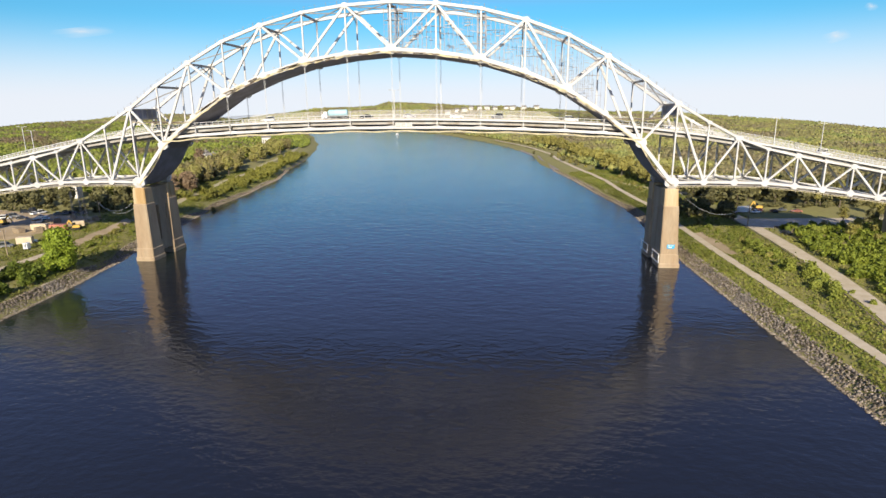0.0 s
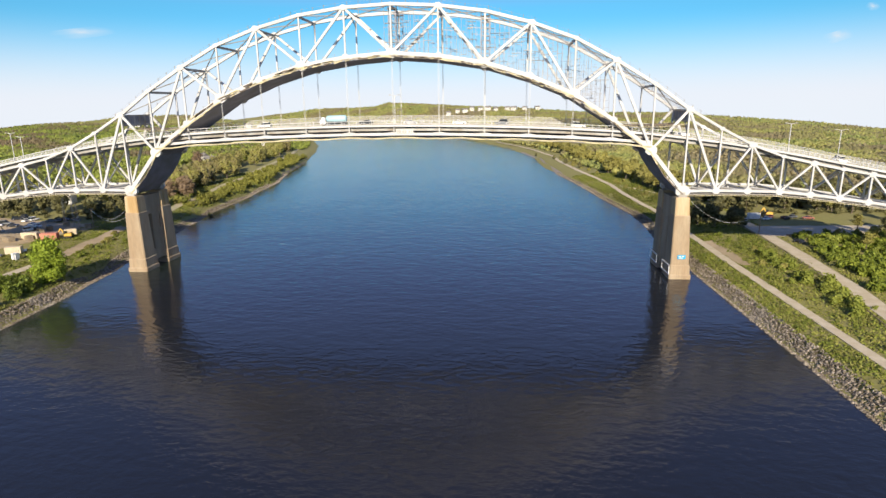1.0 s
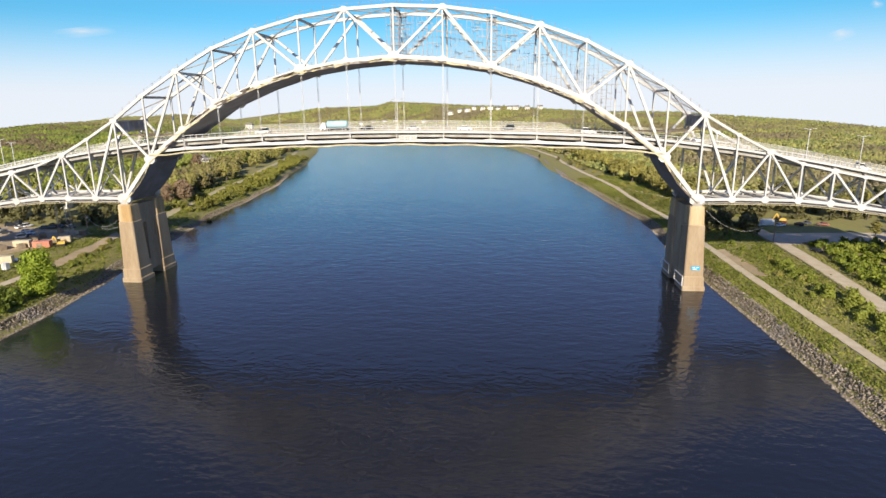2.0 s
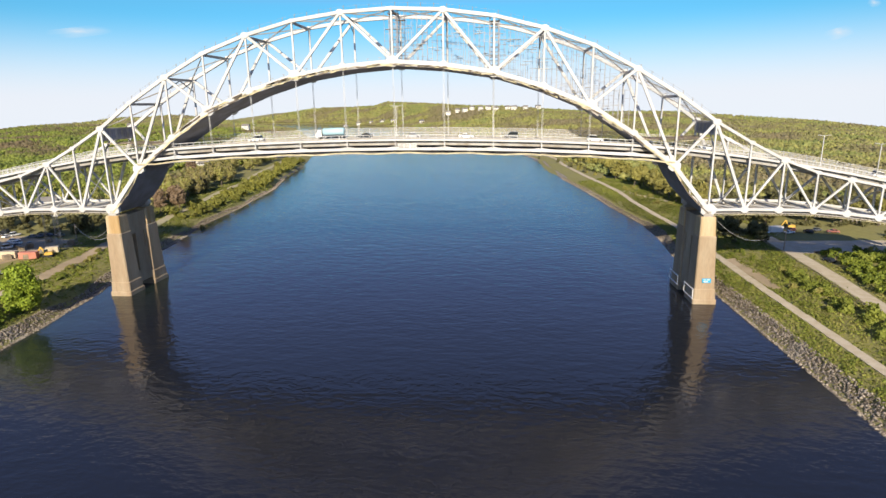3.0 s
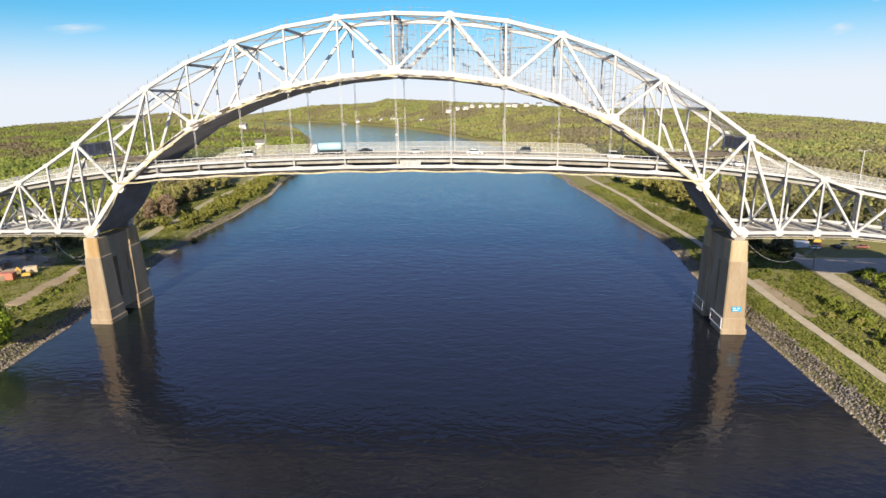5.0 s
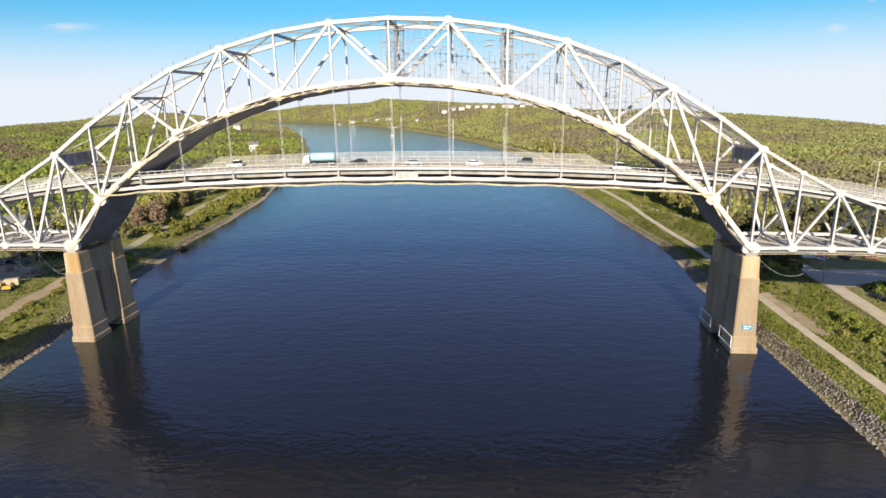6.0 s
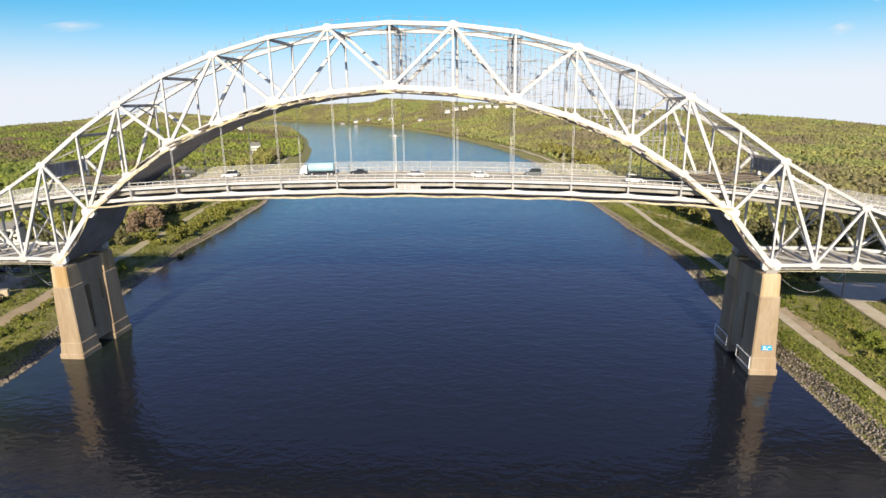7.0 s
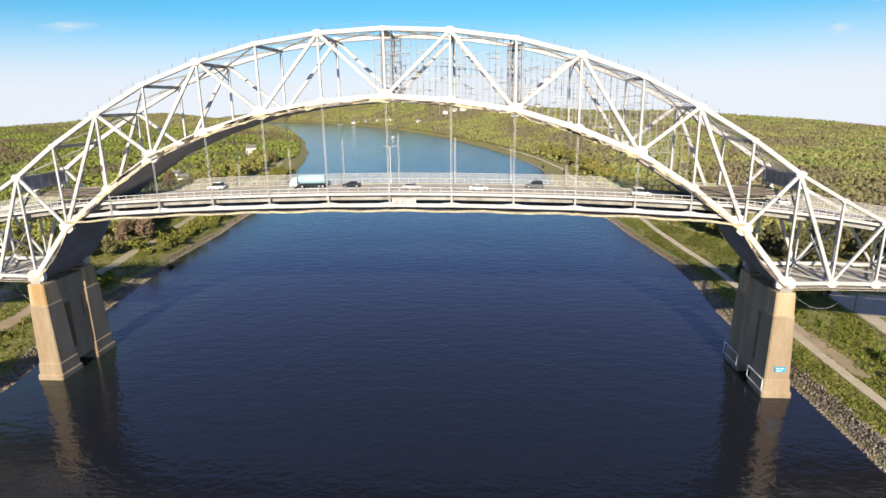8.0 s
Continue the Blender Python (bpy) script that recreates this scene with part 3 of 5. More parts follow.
# safety posts and life line along the top chords, small lamps along the bottom ones
for y in (0.0, WIDE):
    for i in range(-8, 8):
        a, b = abs(i), abs(i + 1)
        for k in range(4):
            t = (k + 0.3) / 4
            x, z = at(i) + (at(i + 1) - at(i)) * t, TOP[a] + (TOP[b] - TOP[a]) * t
            beam("safety_post", (x, y, z + 0.35), (x, y, z + 1.7), 0.1, 0.1, WOOD, bridge)
        beam("life_line", (at(i), y, TOP[a] + 1.45), (at(i + 1), y, TOP[b] + 1.45), 0.025, 0.025, DULL_STEEL, bridge)
        if max(a, b) <= 5 and y == 0.0:
            for k in (0.25, 0.5, 0.75):
                x, z = at(i) + (at(i + 1) - at(i)) * k, BOTTOM[a] + (BOTTOM[b] - BOTTOM[a]) * k
                part("chord_lamp", mesh_of("chord_lamp", *merge([beam_geo((x, y, z + 0.6), (x, y, z + 1.35), 0.08, 0.08), beam_geo((x - 0.4, y, z + 1.35), (x + 0.4, y, z + 1.35), 0.12, 0.12)]), DULL_STEEL), bridge)

# name board hung on the fascia: its writing is too far to read
board = thing("fascia_board", "pale board with unreadable lettering under the bridge railing", "sign")
part("panel", mesh_of("panel", *box_geo(0.6, 6.2, 0.1, 0.16, 46.6, 48.0), STEEL), board)
for row in range(3):
    for x0, x1 in ((0.85, 2.25), (2.65, 4.05), (4.45, 5.95)):
        for half in (0, 1):
            a, b = x0 + half * 0.5 * (x1 - x0) + 0.04, x0 + (half + 1) * 0.5 * (x1 - x0) - 0.04
            part("letter_bar", mesh_of("letter_bar", *box_geo(a, b, 0.06, 0.096, 46.73 + row * 0.43, 46.95 + row * 0.43), DULL_STEEL), board, "grey lettering")

# ---- scaffold on the half of the arch being painted ----
scaffold = thing("scaffold", "thin tube scaffold standing in the arch trusses", "scaffold")


def on(table, x):
    return float(np.interp(abs(x), STATION, table))


g = np.random.default_rng(8)
for y in (0.75, WIDE - 0.75):
    xs = sorted([-2.2, -0.7, 1.2, 2.6] + [4.0 + 1.45 * k for k in range(44)])
    for k, x in enumerate(xs):
        top = on(TOP, x) - (0.4 if g.random() < 0.6 else float(g.uniform(1.5, 5)))
        low = on(BOTTOM, x) + 0.5
        if x > 40 and g.random() < 0.25:
            top = low + (top - low) * 0.6
        beam("standard", (x, y, low), (x, y, top), 0.11, 0.11, TUBE if k % 3 else DULL_STEEL, scaffold)
    for k in range(len(xs) - 1):
        x0, x1 = xs[k], xs[k + 1]
        z = on(BOTTOM, x0) + 1.8
        while z < min(on(TOP, x0), on(TOP, x1)) - 1.2:
            if g.random() < (0.92 if x0 < 4 or 26 < x0 < 31 else 0.5):
                beam("ledger", (x0 - 0.3, y, z), (x1 + 0.3, y, z), 0.09, 0.09, TUBE, scaffold)
            z += 1.95
for tx in (0.3, 28.6):
    for y in (0.7, WIDE - 2.6):
        posts = [(tx - 1.2, y), (tx + 1.2, y), (tx + 1.2, y + 1.9), (tx - 1.2, y + 1.9)]
        low, top = on(BOTTOM, tx) + 0.6, on(TOP, tx) + 0.6
        for x, py in posts:
            beam("tower_post", (x, py, low), (x, py, top), 0.13, 0.13, TUBE, scaffold)
        for k in range(int((top - low) / 1.3)):
            z = low + 0.8 + 1.3 * k
            for (ax, ay), (bx, by) in zip(posts, posts[1:] + posts[:1]):
                beam("tower_rail", (ax, ay, z), (bx, by, z), 0.1, 0.1, TUBE, scaffold)
        part("tower_deck", mesh_of("tower_deck", *box_geo(tx - 1.5, tx + 1.5, y - 0.2, y + 2.1, top - 1.9, top - 1.8), BARK), scaffold, "dark boarded tower top")
for x in (-0.7, 1.2, 28.0, 30.0, 55.0, 57.5):
    for k in range(6):
        z = on(BOTTOM, x) + 2 + 1.95 * k
        if z < on(TOP, x) - 1:
            beam("transom", (x, 0.6, z), (x, WIDE - 0.6, z), 0.08, 0.08, PALE_STEEL, scaffold)
for x0, x1, z in ((-2, 3, 74.0), (-2, 3, 79.5), (26, 32, 72.0), (30, 36, 76.0), (42, 47, 68.0), (58, 64, 58.0), (60, 66, 62.0)):
    part("board", mesh_of("board", *box_geo(x0, x1, 0.4, 1.6, z, z + 0.1), PLANK), scaffold, "pale scaffold boards")
for k in range(64):
    x = float(g.uniform(2, 62))
    low, top = on(BOTTOM, x) + 1.6, on(TOP, x) - 1.4
    z, w, y = low + (top - low) * float(g.uniform(0, 1)), float(g.uniform(0.7, 1.5)), (0.35, WIDE - 1.4)[k % 2]
    part("board", mesh_of("board", *box_geo(x - w, x + w, y, y + 1.05, z, z + 0.09), STEEL if k % 3 else PLANK), scaffold, "pale scaffold boards")
netting = thing("lateral_netting", "grey safety netting lines stretched between the top chords", "netting")
for i in range(3, 7):
    for k in range(9):
        y = 1.2 + k * (WIDE - 2.4) / 8
        beam("net_line", (at(i), y, TOP[i] - 0.75), (at(i + 1), y, TOP[i + 1] - 0.75), 0.06, 0.06, TUBE, netting)
    for k in range(9):
        t = (k + 0.5) / 9
        x, z = at(i) + (at(i + 1) - at(i)) * t, TOP[i] + (TOP[i + 1] - TOP[i]) * t - 0.7
        beam("net_line", (x, 0.5, z), (x, WIDE - 0.5, z), 0.05, 0.05, TUBE, netting)

# ---- piers ----
for sx in (-1, 1):
    pier = thing("bridge_pier", "tapered tan concrete bridge pier standing in the canal", "pier", "bridge piers")
    for near in (True, False):
        base_y = (-0.3, 6.6) if near else (13.6, 21.0)
        top_y = (-1.7, 3.6) if near else (12.7, 18.1)
        v = []
        for z, wx, out in ((-5.5, 3.45, 0.6), (1.2, 3.45, 0.6), (1.5, 3.3, 0.4), (1.55, 3.2, 0.3), (4.4, 3.1, 0.2), (4.7, 2.9, 0.0), (20.6, 2.45, 0.0), (20.9, 2.3, -0.2), (26.1, 2.15, -0.3), (26.6, 2.0, -0.4)):
            k = max(0.0, min(1.0, z / 28))
            x = sx * (91.6 - 1.4 * k)
            y0, y1 = base_y[0] + (top_y[0] - base_y[0]) * k - out, base_y[1] + (top_y[1] - base_y[1]) * k + out
            c = 0.3
            v += [(x - wx + c, y0, z), (x + wx - c, y0, z), (x + wx, y0 + c, z), (x + wx, y1 - c, z), (x + wx - c, y1, z), (x - wx + c, y1, z), (x - wx, y1 - c, z), (x - wx, y0 + c, z)]
        f = [(8 * r + j, 8 * r + (j + 1) % 8, 8 * r + 8 + (j + 1) % 8, 8 * r + 8 + j) for r in range(9) for j in range(8)] + [tuple(range(72, 80))]
        leg_mesh = mesh_of("leg", v, f, CONCRETE)
        leg_mesh.materials.append(RUSTY)
        for poly in leg_mesh.polygons:
            if poly.index >= 56:
                poly.material_index = 1
        leg = part("leg", leg_mesh, pier)
        for zz in (8.0, 13.0, 18.0):
            k = zz / 28
            x, w = sx * (91.6 - 1.4 * k), 2.9 - 0.45 * (zz - 4.7) / 15.9
            y0 = base_y[0] + (top_y[0] - base_y[0]) * k
            part("pour_joint", mesh_of("pour_joint", *box_geo(x - w + 0.3, x + w - 0.3, y0 - 0.012, y0 + 0.05, zz, zz + 0.07), CONCRETE), leg)
        if sx > 0:
            # pale fender rails on the channel side
            xi = sx * (91.6 - 3.65)
            for z in (1.7, 4.6):
                beam("fender_rail", (xi, base_y[0] - 0.5, z), (xi, base_y[1] + 0.5, z), 0.22, 0.26, WHITE_PAINT, leg, "pale fender rail")
            for y in (base_y[0] - 0.4, base_y[1] + 0.4):
                beam("fender_upright", (xi, y, 1.7), (xi, y, 4.6), 0.2, 0.2, WHITE_PAINT, leg, "pale fender upright")
    part("cross_wall", mesh_of("cross_wall", *box_geo(sx * 90.5 - 1.85, sx * 90.5 + 1.85, 2.9, 13.6, 19.4, 25.4), CONCRETE), pier)
    # recessed web between the legs, clear of the water: a tall slot beside the front leg, a short one by the back leg
    for name, y0, y1, z0, z1 in (("web_wall", 7.2, 11.4, 2.6, 19.4), ("web_wall", 12.0, 14.0, 2.6, 19.4), ("web_wall", 11.4, 12.0, 2.6, 13.5), ("web_sill", 5.6, 7.2, 2.6, 6.5)):
        v = []
        for z in (z0, z1):
            x, w = sx * (91.6 - 1.4 * z / 28), 2.55 - 0.035 * z
            v += [(x - w, y0, z), (x + w, y0, z), (x + w, y1, z), (x - w, y1, z)]
        part(name, mesh_of(name, v, [(3, 2, 1, 0), (4, 5, 6, 7), (0, 1, 5, 4), (1, 2, 6, 5), (2, 3, 7, 6), (3, 0, 4, 7)], CONCRETE), pier)
    part("cap_rail", mesh_of("cap_rail", *box_geo(sx * 90.5 - 1.95, sx * 90.5 + 1.95, 3.4, 13.0, 25.4, 26.0), CONCRETE), pier)

pier_sign = thing("pier_sign", "blue sign with white unreadable lettering on the pier", "sign")
part("panel", mesh_of("panel", *box_geo(90.3, 92.8, -0.86, -0.6, 6.7, 8.0), BLUE_SIGN), pier_sign)
for k, (x0, x1, z0) in enumerate(((90.6, 91.4, 7.5), (91.7, 92.4, 7.5), (90.7, 91.9, 6.95))):
    part("letter_bar", mesh_of("letter_bar", *box_geo(x0, x1, -0.9, -0.864, z0, z0 + 0.2), WHITE_PAINT), pier_sign, "white lettering")

# end supports of the side spans, past the edges of the view
for sx in (-1, 1):
    end = thing("end_pier", "plain concrete end pier below the side span", "pier", "end piers")
    for y in (0.0, WIDE):
        gz = float(ground_height(sx * 170.8, y))
        part("leg", mesh_of("leg", *box_geo(sx * 170.8 - 2, sx * 170.8 + 2, y - 2, y + 2, gz - 1, 20.4), CONCRETE), end)

# ---- lamp posts on the deck ----
post = thing("street_lamp", "tall pale steel street lamp at the bridge railing", "street lamp", "deck lamps")
beam("pole", (0, 0, 0), (0, 0, 9.4), 0.2, 0.2, STEEL, post)
beam("base", (0, 0, 0), (0, 0, 0.8), 0.36, 0.36, STEEL, post)
for sx in (-1, 1):
    beam("arm", (0, 0, 9.2), (sx * 1.2, 0, 9.5), 0.1, 0.1, STEEL, post)
    part("lamp_head", mesh_of("lamp_head", *box_geo(sx * 1.5 - 0.4, sx * 1.5 + 0.4, -0.16, 0.16, 9.42, 9.6), DULL_STEEL), post)
spots = [(-2.0, WIDE - 1.0), (-66, WIDE - 1.0), (62, WIDE - 1.0), (-131, 0.9), (-140, WIDE - 1.0), (127.5, WIDE - 1.0), (135, 0.9)]
for k, (x, y) in enumerate(spots):
    m = Matrix.Translation((x, y, on(ROAD, x)))
    if k == 0:
        post.matrix_basis = m
    else:
        copy_thing(post, m)


# ---- vehicles ----
def wheel(parent, x, y, r, w):
    n = 14
    ring = [(x + r * math.cos(k * 2 * math.pi / n), r + r * math.sin(k * 2 * math.pi / n)) for k in range(n)]
    v = [(a, y - w / 2, c) for a, c in ring] + [(a, y + w / 2, c) for a, c in ring]
    f = [(k, (k + 1) % n, n + (k + 1) % n, n + k) for k in range(n)] + [tuple(range(n)), tuple(reversed(range(n, 2 * n)))]
    tyre = part("wheel", mesh_of("wheel", v, f, RUBBER), parent)
    part("rim", mesh_of("rim", *plate_geo(x, y, r, 0.55 * r, 0.55 * r, w + 0.02, 8), PALE_STEEL), tyre)


def loft(sections, mat, name):
    """A body through cross sections of x, half width, lower and upper z, with rounded shoulders."""
    v, f = [], []
    for x, w, z0, z1 in sections:
        c = 0.18 * min(w, z1 - z0)
        v += [(x, -w, z0), (x, w, z0), (x, w, z1 - c), (x, w - c, z1), (x, -w + c, z1), (x, -w, z1 - c)]
    for r in range(len(sections) - 1):
        f += [(6 * r + j, 6 * r + 6 + j, 6 * r + 6 + (j + 1) % 6, 6 * r + (j + 1) % 6) for j in range(6)]
    f += [tuple(reversed(range(6))), tuple(range(6 * len(sections) - 6, 6 * len(sections)))]
    return mesh_of(name, v, f, mat)


def car(label, paint, m, van=False):
    ob = thing("car", label, "car", "cars")
    part("body", loft([(-2.2, 0.8, 0.45, 0.85), (-2.1, 0.88, 0.3, 0.95), (-0.9, 0.9, 0.25, 0.98), (1.0, 0.9, 0.25, 0.98), (2.0, 0.86, 0.3, 0.85), (2.25, 0.75, 0.4, 0.7)], paint, "body"), ob)
    hi = 1.9 if van else 1.45
    part("cabin_glass", loft([(-2.0 if van else -1.6, 0.76, 0.9, 1.0), (-1.8 if van else -1.0, 0.74, 0.9, hi - 0.08), (0.3, 0.74, 0.9, hi - 0.08), (1.1, 0.74, 0.9, 1.0)], DARK_GLASS, "cabin_glass"), ob, "dark windows")
    part("roof", loft([(-1.75 if van else -0.95, 0.7, hi - 0.12, hi), (0.3, 0.7, hi - 0.12, hi)], paint, "roof"), ob)
    for x in (-1.4, 1.4):
        for y in (-0.8, 0.8):
            wheel(ob, x, y, 0.33, 0.22)
    for y in (-0.6, 0.6):
        part("headlight", mesh_of("headlight", *box_geo(2.1, 2.27, y - 0.16, y + 0.16, 0.58, 0.7), WHITE_PAINT), ob)
    ob.matrix_basis = m
    return ob


def on_deck(x, y, back=False):
    slope = math.degrees(math.atan2(on(ROAD, x + 1) - on(ROAD, x - 1), 2))
    return pose(x, y, on(ROAD, x) + 0.01) @ Matrix.Rotation(-radians(slope), 4, "Y") @ Matrix.Rotation(radians(180 if back else 0), 4, "Z")


for label, paint, x, y, back, van in (
        ("white saloon car on the bridge deck", WHITE_PAINT, 20.5, 5.0, False, False), ("silver hatchback on the bridge deck", PALE_STEEL, 4.5, 6.0, False, False),
        ("dark saloon car on the bridge deck", DARK_PAINT, -11.0, 10.0, True, False), ("grey estate car on the bridge deck", GREY_PAINT, 34.0, 11.0, True, True),
        ("white estate car on the bridge deck", WHITE_PAINT, 58.0, 5.0, False, True), ("white van on the bridge deck", WHITE_PAINT, -47.0, 12.5, True, True),
        ("white saloon car on the bridge slope", WHITE_PAINT, 92.0, 11.0, True, False), ("white estate car on the bridge slope", WHITE_PAINT, 139.0, 6.0, False, True),
        ("grey saloon car on the bridge deck", GREY_PAINT, -70.0, 6.0, False, False)):
    car(label, paint, on_deck(x, y, back), van)

truck = thing("tanker_truck", "white truck with a pale blue tank on the bridge deck", "truck")
part("cab", loft([(3.2, 1.1, 0.7, 2.9), (4.6, 1.15, 0.6, 3.0), (5.2, 1.1, 0.6, 2.0), (5.6, 1.0, 0.6, 1.7)], WHITE_PAINT, "cab"), truck)
part("windscreen", mesh_of("windscreen", *box_geo(4.62, 5.0, -0.95, 0.95, 1.95, 2.7), DARK_GLASS), truck)
n = 16
rings = []
for x, r in ((-5.6, 1.0), (-5.3, 1.3), (2.5, 1.3), (2.8, 1.0)):
    rings += [(x, r * math.cos(k * 2 * math.pi / n), 2.35 + r * math.sin(k * 2 * math.pi / n)) for k in range(n)]
part("tank", mesh_of("tank", rings, [(n * q + k, n * q + n + k, n * q + n + (k + 1) % n, n * q + (k + 1) % n) for q in range(3) for k in range(n)] + [tuple(range(n)), tuple(reversed(range(3 * n, 4 * n)))], PALE_BLUE, True), truck, "pale blue tank")
part("band", mesh_of("band", *box_geo(-3.5, 1.0, -1.34, -1.2, 2.0, 2.9), WHITE_PAINT), truck, "white panel on the tank")
part("chassis", mesh_of("chassis", *box_geo(-5.6, 4.8, -1.0, 1.0, 0.65, 1.05), DARK_PAINT), truck)
for x in (-4.9, -3.7, 1.6, 4.3):
    for y in (-1.0, 1.0):
        wheel(truck, x, y, 0.5, 0.35)
truck.matrix_basis = on_deck(-22.0, 10.0, True) @ Matrix.Diagonal((0.8, 0.9, 0.9, 1))


# ---- banks: paths, yards ----
def right_shore(y):
    ys = [c[1] for c in CENTRE]
    return float(np.interp(y, ys, [c[0] + c[2] for c in CENTRE]))


def left_shore(y):
    ys = [c[1] for c in CENTRE]
    return float(np.interp(y, ys, [c[0] - c[2] for c in CENTRE]))


def drape(name, line, half, mat, label, lift=0.14, across=5, step=3.0):
    """A strip laid along a line over the ground."""
    pts = []
    for (ax, ay), (bx, by) in zip(line[:-1], line[1:]):
        n_ = max(1, int(math.hypot(bx - ax, by - ay) / step))
        pts += [(ax + (bx - ax) * k / n_, ay + (by - ay) * k / n_) for k in range(n_)]
    pts.append(line[-1])
    rows = []
    for k, (x, y) in enumerate(pts):
        a, b = pts[max(k - 1, 0)], pts[min(k + 1, len(pts) - 1)]
        d = Vector((b[0] - a[0], b[1] - a[1])).normalized()
        h = half * (1 + 0.12 * noise.noise((x * 0.15, y * 0.15, 3.1)))
        row = []
        for j in range(across):
            q = (j / (across - 1) * 2 - 1) * h
            px, py = x - d.y * q, y + d.x * q
            row.append((px, py, 0))
        rows.append(row)
    P = np.array(rows)
    P[..., 2] = ground_height(P[..., 0], P[..., 1]) + lift
    ob = part(name, mesh_of(name, *sheet_geo(P.tolist(), 0.3), mat))
    return tagged(ob, label, "path", kind="structure")


TOWPATH = ([-240, -80, 30, 60, 120, 200, 300, 700], [10.6, 10.8, 11.2, 11, 8.5, 14, 15, 15])
drape("pavement_towpath", [(right_shore(y) + float(np.interp(y, *TOWPATH)), y) for y in range(-240, 700, 12)], 1.3, PATH_DIRT, "pale gravel towpath along the canal bank", 0.2)
drape("road_gravel", [(138.5, 66), (136.5, 40), (134, 12), (129.8, -24), (124.5, -53), (117, -90), (108, -140)], 2.4, PATH_DIRT, "pale gravel road behind the canal bank")
drape("pavement_lot", [(137, 49), (160, 48), (215, 46)], 9.5, PATH_DIRT, "open gravel lot below the side span", 0.1, 9)
drape("pavement_bare_soil", [(113.2, 37), (113.6, 20), (112.8, 3)], 2.0, SOIL, "bare sandy soil beside the towpath", 0.1)
drape("pavement_branch", [(111.5, 205), (114.5, 190), (121.5, 167), (131, 144), (150, 122)], 1.5, PATH_DIRT, "pale gravel branch path")
LEFT_PATH = ([-200, -30, -10, 8, 30, 50, 88, 125, 164, 190, 302, 620], [24, 23, 21.5, 20, 19, 20, 17, 18, 22, 23, 23, 26])
drape("pavement_left_path", [(left_shore(y) - float(np.interp(y, *LEFT_PATH)), y) for y in range(-200, 6, 8)], 1.5, PATH_DIRT, "pale gravel path along the canal bank", 0.16)
drape("pavement_slope", [(left_shore(y) - float(np.interp(y, *LEFT_PATH)), y) for y in range(2, 60, 6)], 2.4, SOIL, "bare tan soil track by the yard", 0.14)
drape("pavement_far_path", [(left_shore(y) - float(np.interp(y, *LEFT_PATH)), y) for y in range(56, 640, 12)], 1.9, GRASS_TRACK, "pale grassy track along the canal bank", 0.2)
drape("pavement_yard", [(-145, 28), (-178, 35), (-240, 46)], 23.0, SOIL, "bare soil of the storage yard", 0.1, 9)
drape("pavement_stony_edge", [(right_shore(y) + 1.6, y) for y in range(290, 1000, 12)], 1.2, ROCK, "stony water's edge", 0.2)
drape("pavement_stony_edge_far", [(left_shore(y) - 1.6, y) for y in range(290, 1180, 12)], 1.2, ROCK, "stony water's edge", 0.2)


# ---- plants ----
def raw_mesh(name, v, f, mat):
    """A mesh of triangles or quads straight from arrays."""
    v, f = np.asarray(v, np.float32).reshape(-1, 3), np.asarray(f, np.int32)
    me = bpy.data.meshes.new(name)
    me.vertices.add(len(v))
    me.vertices.foreach_set("co", v.reshape(-1))
    me.loops.add(f.size)
    me.loops.foreach_set("vertex_index", f.reshape(-1))
    me.polygons.add(len(f))
    me.polygons.foreach_set("loop_start", np.arange(0, f.size, f.shape[1], dtype=np.int32))
    me.update(calc_edges=True)
    me.materials.append(mat)
    return me


ball = bmesh.new()
bmesh.ops.create_icosphere(ball, subdivisions=1, radius=1.0)
ICO_V = np.array([v.co[:] for v in ball.verts])
ICO_F = np.array([[v.index for v in f.verts] for f in ball.faces])
ball.free()


def leaf_cards(g, centres, radii, count, size, squash=0.85, up=0.25):
    """Small leaf sprays scattered over and inside uneven lobes."""
    n = len(centres)
    pick = g.integers(0, n, count)
    d = g.normal(size=(count, 3))
    d /= np.linalg.norm(d, axis=1)[:, None]
    r = np.asarray(radii)[pick] * g.uniform(0.35, 1.0, count) ** 0.5 * (1 + 0.15 * g.normal(size=count))
    c = np.asarray(centres)[pick] + d * r[:, None] * np.array([1, 1, squash])
    nrm = d + 0.55 * g.normal(size=(count, 3)) + np.array([0, 0, up])
    nrm /= np.linalg.norm(nrm, axis=1)[:, None]
    u = np.cross(nrm, g.normal(size=(count, 3)))
    u /= np.linalg.norm(u, axis=1)[:, None]
    w = np.cross(nrm, u)
    s = size * g.uniform(0.55, 1.25, (count, 1))
    k1, k2 = g.uniform(0.5, 1.0, (count, 1)), g.uniform(0.5, 1.0, (count, 1))
    v = np.stack([c - u * s * k1 - w * s * 0.5, c + u * s * 0.8 - w * s * k2, c + u * s * k2 + w * s * 0.7, c - u * s * 0.6 + w * s * k1], 1)
    return v.reshape(-1, 3), np.arange(count * 4).reshape(-1, 4)


def lobes(g, n, wide, low, high):
    k = g.uniform(0, 1, n)
    ang = g.uniform(0, 2 * math.pi, n)
    rr = wide * 0.6 * np.sqrt(g.uniform(0, 1, n)) * (1.15 - 0.75 * np.abs(2 * k - 0.7).clip(0, 1))
    return np.stack([rr * np.cos(ang), rr * np.sin(ang), low + (high - low) * k], -1), wide * g.uniform(0.28, 0.48, n)


